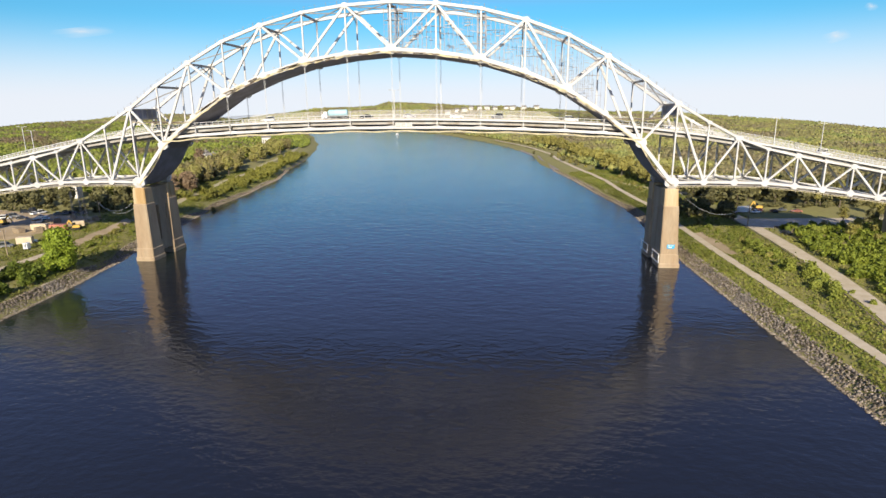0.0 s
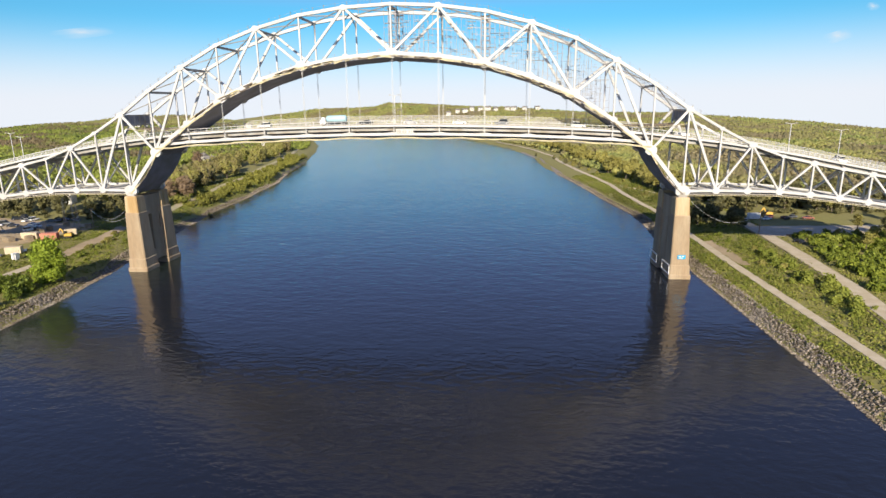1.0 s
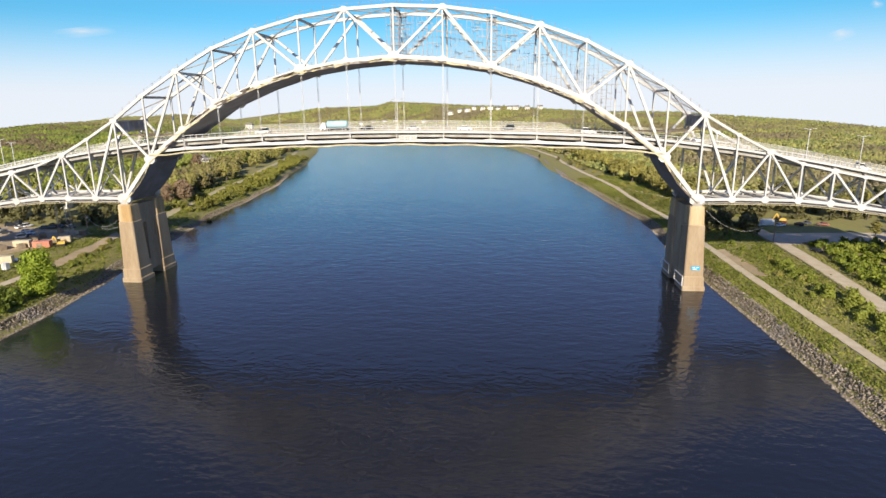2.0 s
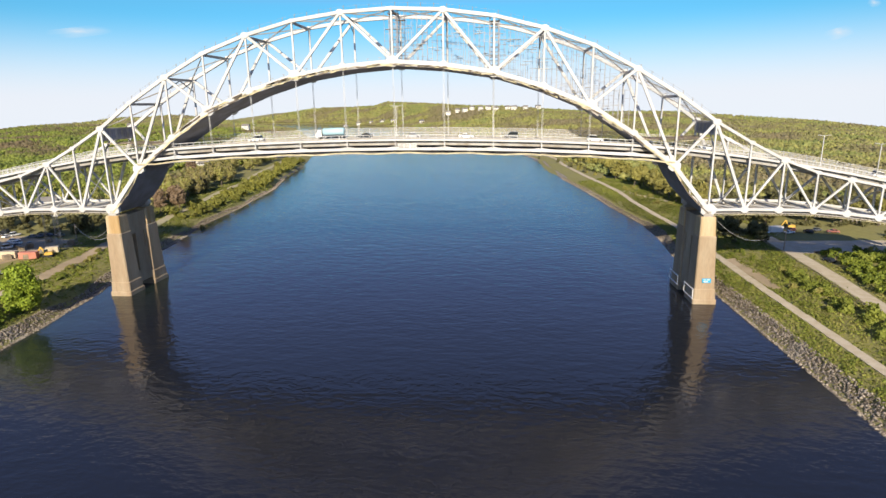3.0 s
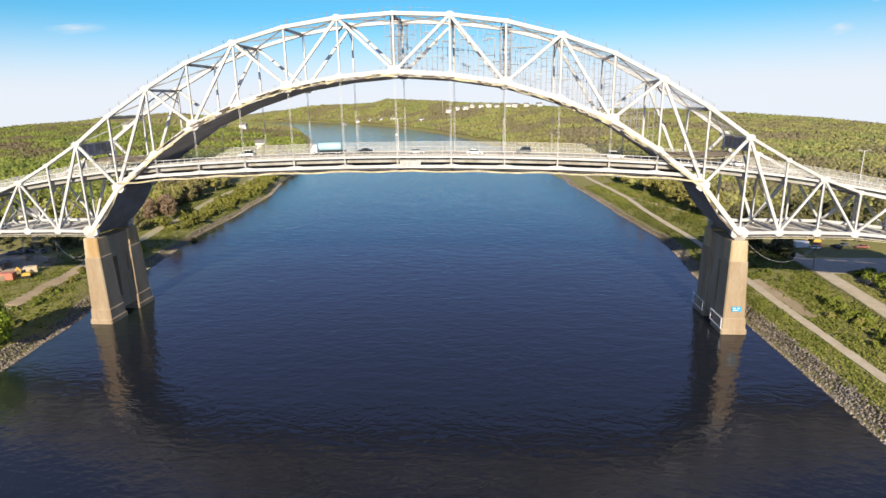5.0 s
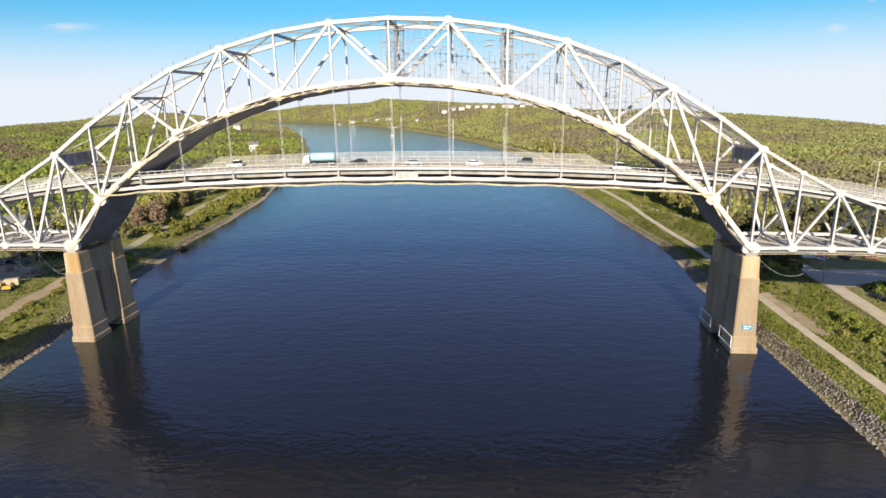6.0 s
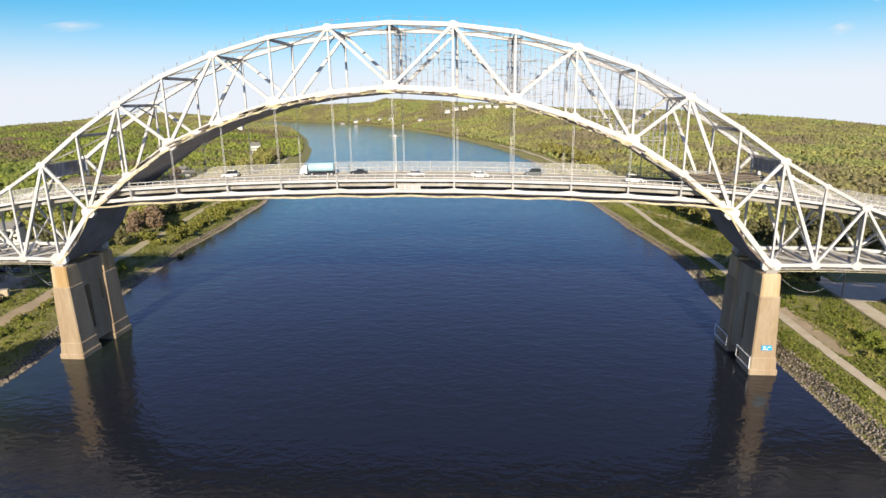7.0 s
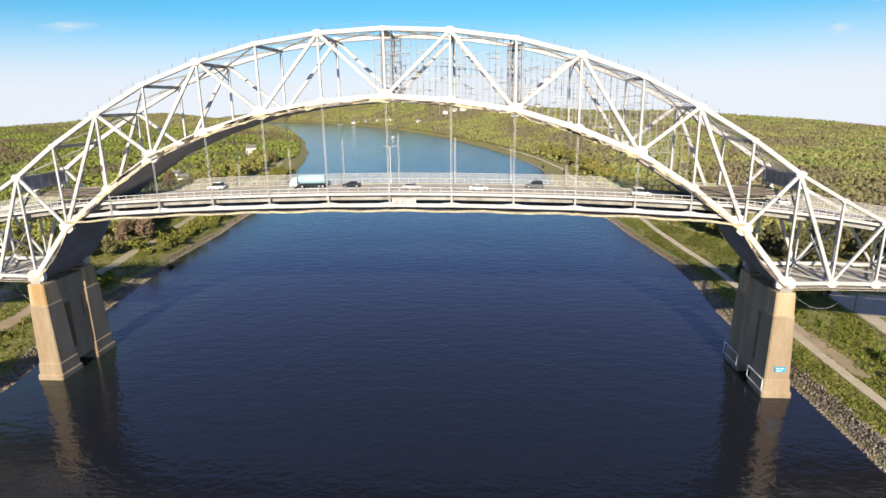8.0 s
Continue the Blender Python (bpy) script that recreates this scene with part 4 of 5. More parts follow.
def tree(name, label, mat, seed, tall, wide, cards, size, bare=0.28, trunk=True, clumps=14):
    """A tapered trunk with limbs, and a crown of loose leaf sprays. Built at the origin."""
    g = np.random.default_rng(seed)
    ob = thing(name, label, "shrub" if name == "shrub" else "tree", name + "s")
    c, r = lobes(g, clumps, wide / 2, tall * bare + 0.12 * tall, tall * 0.88)
    if trunk:
        pieces = []
        prev, rad = Vector((0, 0, -0.4)), 0.022 * tall + 0.05
        for k in range(1, 6):
            nxt = Vector((float(g.normal()) * 0.02 * tall, float(g.normal()) * 0.02 * tall, tall * 0.8 * k / 5))
            pieces.append(beam_geo(prev, nxt, 2 * rad, 2 * rad, (0, 1, 0), 0.29))
            prev, rad = nxt, rad * 0.78
        for k in range(min(7, clumps)):
            z = tall * float(g.uniform(bare, 0.6))
            pieces.append(beam_geo((0, 0, z), tuple(c[k]), 0.012 * tall, 0.012 * tall, (0, 1, 0), 0.29))
        part("trunk", mesh_of("trunk", *merge(pieces), BARK), ob)
    v, f = leaf_cards(g, c, r, cards, size)
    part("crown", raw_mesh("crown", v, f, mat), ob)
    return ob


def plant(kinds, spots, seed):
    """Copies of a few built trees, each turned and scaled a little, stood on the ground."""
    g = np.random.default_rng(seed)
    used = set()
    for x, y, s in spots:
        k = int(g.integers(0, len(kinds)))
        z = float(ground_height(x, y)) - 0.1
        m = Matrix.Translation((x, y, z)) @ Matrix.Rotation(float(g.uniform(0, 6.28)), 4, "Z") @ Matrix.Diagonal((s, s, s * float(g.uniform(0.88, 1.12)), 1))
        ob = kinds[k]
        if id(ob) in used:
            new_ob = copy_thing(ob, m)
        else:
            used.add(id(ob))
            new_ob = ob
        new_ob.matrix_basis = m
    for ob in kinds:
        if id(ob) not in used:
            for o in (*ob.children_recursive, ob):
                bpy.data.objects.remove(o)


def scatter(seed, n, fx, fy, lo, hi):
    g = np.random.default_rng(seed)
    out = []
    for _ in range(n):
        t, q = float(g.uniform(0, 1)), float(g.uniform(0, 1))
        out.append((fx(t, q), fy(t, q), float(g.uniform(lo, hi))))
    return out


big = tree("tree", "broad bright green leafy tree on the rocky bank", LEAF_LIME, 21, 14.6, 11.6, 15000, 0.32, 0.03, True, 46)
big.matrix_basis = Matrix.Translation((-104.5, -24.0, float(ground_height(-104.5, -24.0)) - 0.3))

olive = [tree("tree", "olive green budding tree in the canal woods", LEAF_OLIVE, 31 + k, 11.5, 9.5, 750, 0.7) for k in range(3)]
plant(olive, scatter(1, 84, lambda t, q: right_shore(130 + 440 * t) + 27 + 15 * q, lambda t, q: 130 + 440 * t, 0.75, 1.15), 1)
mixed = [tree("tree", "yellow green spring tree in the canal woods", LEAF_PALE, 41 + k, 11.5, 11.5, 900, 0.66, 0.14) for k in range(3)]
plant(mixed, scatter(2, 92, lambda t, q: left_shore(104 + 400 * t) - 32 - 24 * q, lambda t, q: 104 + 400 * t, 0.7, 1.25) + scatter(3, 14, lambda t, q: -165 - 95 * q, lambda t, q: 118 + 40 * t, 0.8, 1.3), 2)
browns = [tree("tree", "reddish brown budding tree with bare twigs", LEAF_BROWN, 51 + k, 10.5, 10.0, 1500, 0.38) for k in range(2)]
plant(browns, [(-142, 128, 1.15), (-152, 141, 1.25), (-147, 118, 0.9), (-163, 160, 0.9), (-160, 150, 1.2), (-154, 130, 1.0), (187, 36, 0.9), (-176, 190, 0.9), (-205, 262, 1.2), (-214, 280, 1.3)], 3)
# leaf colour darkened to stand for the shade around the lot and yard
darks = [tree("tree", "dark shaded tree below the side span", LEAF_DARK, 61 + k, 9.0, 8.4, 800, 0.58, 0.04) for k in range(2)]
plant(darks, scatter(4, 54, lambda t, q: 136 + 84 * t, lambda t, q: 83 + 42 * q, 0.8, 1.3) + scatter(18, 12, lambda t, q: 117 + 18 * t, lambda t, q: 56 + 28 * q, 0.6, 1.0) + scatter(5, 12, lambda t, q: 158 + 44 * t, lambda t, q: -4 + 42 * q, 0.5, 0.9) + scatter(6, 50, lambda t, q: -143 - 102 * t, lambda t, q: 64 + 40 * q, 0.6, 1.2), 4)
firs = [tree("tree", "small dark conifer on the grassy bank", LEAF_DARK, 71, 5.5, 4.2, 700, 0.4, 0.06)]
plant(firs, [(104, 300, 1.0), (98, 342, 1.1), (93, 392, 0.9), (80, 455, 0.8), (133, 188, 0.8), (-117, 103, 0.9)], 5)
shrubs = [tree("shrub", "bright green leafy shrub on the bank", LEAF_GREEN, 81 + k, 2.8, 4.2, 700, 0.25, 0.0, False) for k in range(3)]
plant(shrubs, scatter(7, 96, lambda t, q: left_shore(-120 + 95 * t) - 6 - 13 * q, lambda t, q: -120 + 95 * t, 0.8, 1.7)
      + scatter(13, 12, lambda t, q: left_shore(62 + 14 * t) - 8 - 12 * q, lambda t, q: 62 + 14 * t, 0.6, 1.2), 6)


def thicket(name, label, mat, spots, seed, cards, size):
    """Scrub too dense to count: many leafy mounds joined into one."""
    g = np.random.default_rng(seed)
    centres, radii = [], []
    for x, y, k in spots:
        z = float(ground_height(x, y))
        for _ in range(7):
            a, w = float(g.uniform(0, 6.28)), float(g.uniform(0, 1.5)) * k
            centres.append((x + w * math.cos(a), y + w * math.sin(a), z + k * float(g.uniform(0.3, 1.9))))
            radii.append(k * float(g.uniform(0.6, 1.0)))
    v, f = leaf_cards(g, np.array(centres), np.array(radii), len(spots) * cards, size)
    tagged(part(name, raw_mesh(name, v, f, mat)), label, "scrub", kind="stuff")


thicket("roadside_thicket", "dense bright green thicket behind the gravel road", LEAF_GREEN,
        scatter(8, 360, lambda t, q: 143 + 46 * q - 16 * (1 - t), lambda t, q: -74 + 112 * t, 0.8, 1.8), 8, 260, 0.36)
thicket("shore_thicket", "dense yellow green scrub along the water's edge", LEAF_SCRUB,
        scatter(9, 150, lambda t, q: left_shore(112 + 320 * t) - 6 - 15 * q * q, lambda t, q: 112 + 320 * t, 0.9, 2.3), 9, 300, 0.5)
# undergrowth with the same shade painted into its leaves
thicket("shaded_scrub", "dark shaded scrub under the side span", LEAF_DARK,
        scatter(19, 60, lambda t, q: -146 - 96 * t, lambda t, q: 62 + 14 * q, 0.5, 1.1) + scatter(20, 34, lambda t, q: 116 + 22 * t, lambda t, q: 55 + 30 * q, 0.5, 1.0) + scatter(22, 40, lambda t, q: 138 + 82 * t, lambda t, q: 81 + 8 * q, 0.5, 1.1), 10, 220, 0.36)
bank_shrubs = [tree("shrub", "dense dark green shrub on the grassy slope", LEAF_WEED, 101 + k, 2.3, 4.0, 650, 0.24, 0.0, False) for k in range(3)]
plant(bank_shrubs, scatter(14, 26, lambda t, q: 120.5 + 3.4 * q + 0.05 * (-45 + 60 * t), lambda t, q: -45 + 60 * t, 0.55, 1.2)
      + [(120, -19.5, 1.3), (123.6, -24.4, 1.5), (121.6, -40.2, 1.3), (122.6, 8, 1.0), (124, -31, 1.1)]
      + scatter(15, 24, lambda t, q: right_shore(-130 + 190 * t) + 15 + 11 * q, lambda t, q: -130 + 190 * t, 0.35, 0.7)
      + scatter(16, 22, lambda t, q: 144 + 36 * q, lambda t, q: -50 + 90 * t, 0.9, 1.6)
      + scatter(17, 24, lambda t, q: left_shore(-24 + 66 * t) - 8 - 10 * q, lambda t, q: -24 + 66 * t, 0.35, 0.8), 8)
ash = [tree("tree", "pale grey olive tree coming into leaf", LEAF_OLIVE, 111 + k, 10.5, 7.5, 1300, 0.3) for k in range(2)]
plant(ash, [(184, 44, 1.1), (178, 30, 0.9), (191, 82, 1.1), (196, 60, 1.0), (172, 46, 0.8), (189, 16, 1.0), (168, 20, 0.7), (200, 34, 1.2), (183, 86, 0.9), (157, 15.5, 0.62), (163, 22, 0.7), (160, 6, 0.55), (171, 12, 0.75), (156, 30, 0.5)], 9)
low = [tree("shrub", "low olive scrub on the grassy bank", LEAF_OLIVE, 91 + k, 1.6, 3.4, 450, 0.24, 0.0, False) for k in range(3)]
plant(low, scatter(10, 10, lambda t, q: right_shore(-120 + 200 * t) + 15.5 + 9 * q, lambda t, q: -120 + 200 * t, 0.6, 1.3)
      + scatter(11, 26, lambda t, q: left_shore(-120 + 220 * t) - 13 - 10 * q, lambda t, q: -120 + 220 * t, 0.6, 1.2)
      + scatter(12, 30, lambda t, q: right_shore(120 + 300 * t) + 17 + 8 * q, lambda t, q: 120 + 300 * t, 0.6, 1.3), 7)

# woods over the hills
g = np.random.default_rng(4)
N = 95000
bearing = g.uniform(-50, 42, N)
r = 150 + (np.interp(bearing, RIDGE_AT, RIDGE_OUT) - 90) * g.uniform(0, 1, N) ** 0.58
az = np.radians(bearing)
wx, wy = 27 + r * np.sin(az), -155 + r * np.cos(az)
s = shore(wx, wy)
keep = (s > np.where(wy > 800, 9, np.where(wx > 0, np.interp(wy, [150, 300, 800], [38, 25, 13]), np.interp(wy, [380, 560], [52, 11])))) & ((wy > 140) | (s > 140) | ((wx > 112) & (wy > 132)) | ((wx < -165) & (wy > 114))) & (wy > 30)
wx, wy, r = wx[keep], wy[keep], r[keep]
n = len(wx)
rad = (1.6 + 1.6 * g.uniform(0, 1, n) ** 1.5) * (1 + r / 2800)
wz = ground_height(wx, wy) + rad * 0.55 + g.uniform(0, 1.0, n) ** 2 * 1.2
C = np.stack([wx, wy, wz], -1)
OCT_V = np.array([(1, 0, 0), (-1, 0, 0), (0, 1, 0), (0, -1, 0), (0, 0, 1), (0, 0, -1)], float)
OCT_F = np.array([(0, 2, 4), (2, 1, 4), (1, 3, 4), (3, 0, 4), (2, 0, 5), (1, 2, 5), (3, 1, 5), (0, 3, 5)])
v = OCT_V[None] * (1 + g.uniform(-0.4, 0.4, (n, 6, 1))) * (0.8 * rad)[:, None, None] + C[:, None]
shape = v
left_land = (wx < -70) & (wy < 1000)
# the hill woods carry their haze in the leaf colours
for where, mat, label in ((~left_land, LEAF, "dense mixed spring woods covering the low hills"), (left_land, LEAF_MEADOW, "fresh green woods on the low point inside the bend")):
    k = np.where(where)[0]
    woods = part("far_woods", raw_mesh("far_woods", shape[k], (OCT_F[None] + (np.arange(len(k)) * 6)[:, None, None]).reshape(-1, 3), mat))
    woods.data.shade_smooth()
    tagged(woods, label, "woods", kind="stuff")
    for reach, (lo, hi), each, size in (("nearer", (0, 560), 11, 0.9), ("middle", (560, 1000), 4, 1.3), ("farther", (1000, 2600), 2, 1.8)):
        pick = k[(r[k] >= lo) & (r[k] < hi)]
        if len(pick) > 50:
            v, f = leaf_cards(g, C[pick], rad[pick] * 1.12, len(pick) * each, size, 0.9, 0.5)
            sprays = part("leaf_sprays", raw_mesh("leaf_sprays", v, f, mat))
            tagged(sprays, "loose leaf sprays of the " + reach + " woods", "foliage", kind="stuff")

# grass tufts and weeds on the near banks
def verge(seed, count, name, label, mat, heights, size, each, patchy, reach):
    g = np.random.default_rng(seed)
    side = g.random(count) < 0.62
    ty = g.uniform(-135, 260, count)
    off = g.uniform(2.9, reach, count)
    ys, rs, ls = [c[1] for c in CENTRE], [c[0] + c[2] for c in CENTRE], [c[0] - c[2] for c in CENTRE]
    tx = np.where(side, np.interp(ty, ys, rs) + off, np.interp(ty, ys, ls) - off)
    road_x = np.interp(ty, [-140, -90, -50, -24, 15, 66], [108, 117, 125.2, 129.8, 134.3, 138.5])
    clear_right = (np.abs(off - np.interp(ty, *TOWPATH)) > 1.5) & (np.abs(tx - road_x) > 3.1) & ~((tx > 135) & (ty > 39) & (ty < 59)) & ~((np.abs(tx - 113.2) < 1.3) & (ty > 3) & (ty < 37))
    clear_left = (np.abs(off - np.interp(ty, *LEFT_PATH)) > 1.9) & ~((off > 37) & (ty > 0) & (ty < 64))
    thick = np.sin(tx * 0.31 + 1.7 * np.sin(ty * 0.11)) + np.sin(ty * 0.23 + 2.1 * np.sin(tx * 0.17)) + np.sin(tx * 0.9 + 2 * np.sin(ty * 0.6))
    ok = np.where(side, clear_right, clear_left & ((off > 4.6) | (ty > 100))) & (g.random(count) < 0.75 + patchy * thick)
    tx, ty, off, side, thick = tx[ok], ty[ok], off[ok], side[ok], thick[ok]
    slope = side & (off > 14) & (off < 32)
    tall = np.where(slope, heights[1], heights[0]) * g.uniform(0.6, 1.3, len(tx)) * (1 + 0.22 * thick)
    c = np.stack([tx, ty, ground_height(tx, ty) + 0.35 * tall], -1)
    v, f = leaf_cards(g, c, tall * 1.25, len(c) * each, size, 0.55, 1.2)
    ob = part(name, raw_mesh(name, v, f, mat))
    tagged(ob, label, "grass", kind="stuff")


verge(14, 84000, "bank_grass", "rough yellow green grass tufts on the canal banks", LEAF_GRASS, (0.3, 0.42), 0.25, 3, 0.15, 42)
verge(15, 40000, "bank_weeds", "rank dark green weeds among the bank grass", LEAF_WEED, (0.4, 0.8), 0.25, 4, 0.36, 36)

# ---- yard below the left side span ----
def stand(x, y, turn=0.0):
    return pose(x, y, float(ground_height(x, y)) + 0.12, 0, 0, turn)


def container(label, paint, m, size=(6.1, 2.4, 2.6)):
    ob = thing("shipping_container", label, "container", "yard boxes")
    lx, ly, lz = size
    part("body", mesh_of("body", *box_geo(-lx / 2, lx / 2, -ly / 2, ly / 2, 0.15, lz), paint), ob)
    for k in range(10):
        x = -lx / 2 + lx * (k + 0.5) / 10
        part("rib", mesh_of("rib", *box_geo(x - 0.1, x + 0.1, -ly / 2 - 0.05, ly / 2 + 0.05, 0.25, lz - 0.1), paint), ob)
    for x in (-lx / 2 + 0.3, lx / 2 - 0.3):
        part("skid", mesh_of("skid", *box_geo(x - 0.15, x + 0.15, -ly / 2, ly / 2, -0.05, 0.16), DARK_PAINT), ob)
    ob.matrix_basis = m


container("faded red shipping container in the yard", RED_PAINT, stand(-143, 24, 12))
container("cream storage container in the yard", CREAM_PAINT, stand(-151, 24, 8))
container("cream storage container beside the machines", CREAM_PAINT, stand(-141, 33, 30), (4.2, 2.3, 2.4))
container("white site hut on the gravel lot", WHITE_PAINT, stand(146, 74, 5), (5.0, 2.4, 2.5))
container("cream site trailer by the path", CREAM_PAINT, stand(-138.5, 1.5, 20), (5.0, 2.4, 2.6))
container("small white cabin beside the path", WHITE_PAINT, stand(-131.5, -6, 0), (1.6, 1.6, 2.3))


def machine(label, paint, m, reach):
    ob = thing("excavator", label, "machine", "yard machines")
    for y in (-0.9, 0.9):
        part("track", loft([(-1.8, 0.3, 0.25, 0.6), (-1.5, 0.3, 0.0, 0.85), (1.5, 0.3, 0.0, 0.85), (1.8, 0.3, 0.25, 0.6)], RUBBER, "track"), ob).location.y = y
    part("house", loft([(-1.8, 1.0, 0.95, 1.9), (0.4, 1.1, 0.9, 2.0), (0.9, 1.1, 0.95, 1.5)], paint, "house"), ob)
    part("cab", loft([(0.0, 0.55, 1.9, 2.9), (1.0, 0.55, 1.3, 2.8)], DARK_GLASS, "cab"), ob)
    beam("boom", (0.6, 0, 1.6), (0.6 + reach * 0.6, 0, 1.6 + reach), 0.4, 0.55, paint, ob)
    beam("stick", (0.6 + reach * 0.6, 0, 1.6 + reach), (0.6 + reach * 1.2, 0, 1.2), 0.3, 0.4, paint, ob)
    part("bucket", loft([(0.3 + reach * 1.2, 0.5, 0.5, 1.2), (1.0 + reach * 1.2, 0.5, 0.2, 0.8)], DULL_STEEL, "bucket"), ob)
    ob.matrix_basis = m


machine("yellow excavator in the storage yard", YELLOW_PAINT, stand(-138, 27, 200), 2.4)
machine("yellow digger at the yard's edge", YELLOW_PAINT, stand(-174, 32, 20), 2.2)
for k, (x, y) in enumerate(((150, 71), (153.5, 75), (158, 72), (139, 76), (167, 71))):
    car(("white car parked by the gravel lot", "red car parked by the gravel lot", "dark car parked by the gravel lot")[k % 3], (WHITE_PAINT, RED_PAINT, DARK_PAINT)[k % 3], stand(x, y, 20 + 37 * k), k == 3)
machine("orange digger on the gravel lot", YELLOW_PAINT, stand(154, 79, 170), 2.2)

for x, y, lean in ((-148, 39, 1.5), (-143, 41, -1.0), (-150, 47, 0.5)):
    mast = thing("lattice_mast", "slim grey lattice crane mast in the yard", "mast", "yard masts", at=(x, y, float(ground_height(x, y))))
    for cx in (-0.35, 0.35):
        for cy in (-0.35, 0.35):
            beam("chord", (cx, cy, -0.2), (cx * 0.6 + lean * 0.5, cy * 0.6, 14), 0.1, 0.1, DULL_STEEL, mast)
    for k in range(14):
        beam("lacing", (-0.35 * (1 - k / 36) + lean * k / 28, -0.3, k), (0.35 * (1 - k / 36) + lean * (k + 1) / 28, -0.3, k + 1), 0.06, 0.06, DULL_STEEL, mast)

for label, paint, x, y, turn, van in (
        ("dark parked car in the yard", DARK_PAINT, -176, 44, 20, False), ("white parked car in the yard", WHITE_PAINT, -170, 48, 70, False), ("grey parked van in the yard", GREY_PAINT, -183, 48, 10, True),
        ("dark parked van in the yard", DARK_PAINT, -186, 58, 30, True), ("white parked van in the yard", WHITE_PAINT, -178, 58, 80, True), ("grey parked car at the yard's edge", GREY_PAINT, -168, 56, 40, False),
        ("dark parked car beside the gravel road", DARK_PAINT, 142, 28, 100, False), ("white parked truck on the gravel lot", WHITE_PAINT, 140, 71.5, 10, True), ("grey parked car on the gravel lot", GREY_PAINT, 162.5, 74.5, 30, False),
        ("white parked car by the gravel path", WHITE_PAINT, -138, 3, 40, False), ("blue grey parked van by the gravel path", GREY_PAINT, -141, -4, 15, True)):
    car(label, paint, stand(x, y, turn), van)

for k, (x, y, turn) in enumerate(((146, 40, 20), (147.5, 36, 35), (146, 32, 60))):
    log = thing("log", "pale sawn log lying on the gravel", "log", "logs")
    part("trunk_piece", mesh_of("trunk_piece", *beam_geo((-3.2, 0, 0.35), (3.2, 0, 0.35), 0.7, 0.7, (0, 0, 1), 0.29), WOOD), log)
    log.matrix_basis = stand(x, y, turn)


def utility_pole(x, y, tall, label):
    ob = thing("utility_pole", label, "pole", "utility poles", at=(x, y, float(ground_height(x, y))))
    beam("pole", (0, 0, -0.5), (0, 0, tall), 0.3, 0.3, WOOD, ob)
    beam("crossarm", (-1.1, 0, tall - 0.7), (1.1, 0, tall - 0.7), 0.14, 0.16, WOOD, ob)
    for x_ in (-0.9, 0.9):
        beam("insulator", (x_, 0, tall - 0.6), (x_, 0, tall - 0.3), 0.1, 0.1, PALE_STEEL, ob)
    return ob


utility_pole(-142, 48, 8.5, "weathered wooden utility pole in the yard")
utility_pole(-131, -15, 9.0, "weathered wooden pole beside the path")
utility_pole(135, 44, 9.0, "weathered wooden utility pole on the lot")
utility_pole(-155, 124, 8.0, "weathered wooden pole by the path")
utility_pole(-172, 221, 8.0, "weathered wooden pole on the bank")


def cable(name, a, b, sag, label):
    ob = thing(name, label, "cable", "cables")
    rad = 0.055
    v, f = [], []
    for k in range(17):
        t = k / 16
        p = Vector(a).lerp(Vector(b), t) - Vector((0, 0, sag * 4 * t * (1 - t)))
        v += [(p.x - rad, p.y, p.z), (p.x, p.y, p.z + rad), (p.x + rad, p.y, p.z), (p.x, p.y, p.z - rad)]
    for k in range(16):
        f += [(4 * k + j_, 4 * k + (j_ + 1) % 4, 4 * k + 4 + (j_ + 1) % 4, 4 * k + 4 + j_) for j_ in range(4)]
    part("strand", mesh_of("strand", v, f, PALE_STEEL), ob)


zl, zr = float(ground_height(-142, 48)), float(ground_height(135, 44))
cable("overhead_cable", (-94.6, 4, 22.5), (-142, 48, zl + 8), 4.5, "slack pale cable between pier and pole")
cable("overhead_cable", (-94.6, 6, 20.5), (-142, 48, zl + 7.6), 4.5, "slack pale cable between pier and pole")
cable("overhead_cable", (94.6, 4, 24.5), (135, 44, zr + 8.6), 5.5, "slack pale cable between pier and pole")

fence = thing("chain_fence", "low dark rail fence along the gravel road", "fence")
fline = [(133.5, 60), (132.2, 40), (130, 12), (125.8, -24), (120.8, -50), (113, -90)]
fp = []
for (ax, ay), (bx, by) in zip(fline[:-1], fline[1:]):
    n_ = int(math.hypot(bx - ax, by - ay) / 3)
    fp += [(ax + (bx - ax) * k / n_, ay + (by - ay) * k / n_) for k in range(n_)]
for k, (x, y) in enumerate(fp):
    z = float(ground_height(x, y))
    beam("post", (x, y, z - 0.3), (x, y, z + 0.9), 0.14, 0.14, WOOD, fence)
    if k:
        px, py = fp[k - 1]
        beam("rail", (px, py, float(ground_height(px, py)) + 0.7), (x, y, z + 0.7), 0.1, 0.22, WOOD, fence)


stack = thing("pallet_stack", "brown stacked timber pallets in the yard", "pallets", "pallet stacks")
for k in range(3):
    load = part("load", mesh_of("load", *box_geo(-1.2, 1.2, -0.9, 0.9, 0.14 + 0.62 * k, 0.62 + 0.62 * k), WOOD), stack)
    for y_ in (-0.8, 0.0, 0.8):
        part("bearer", mesh_of("bearer", *box_geo(-1.2, 1.2, y_ - 0.1, y_ + 0.1, 0.62 * k, 0.14 + 0.62 * k), WOOD), load)
g = np.random.default_rng(77)
for k in range(18):
    x, y = float(g.uniform(-205, -142)), float(g.uniform(14, 60))
    m = stand(x, y, float(g.uniform(0, 180)))
    if k == 0:
        stack.matrix_basis = m
    else:
        copy_thing(stack, m)
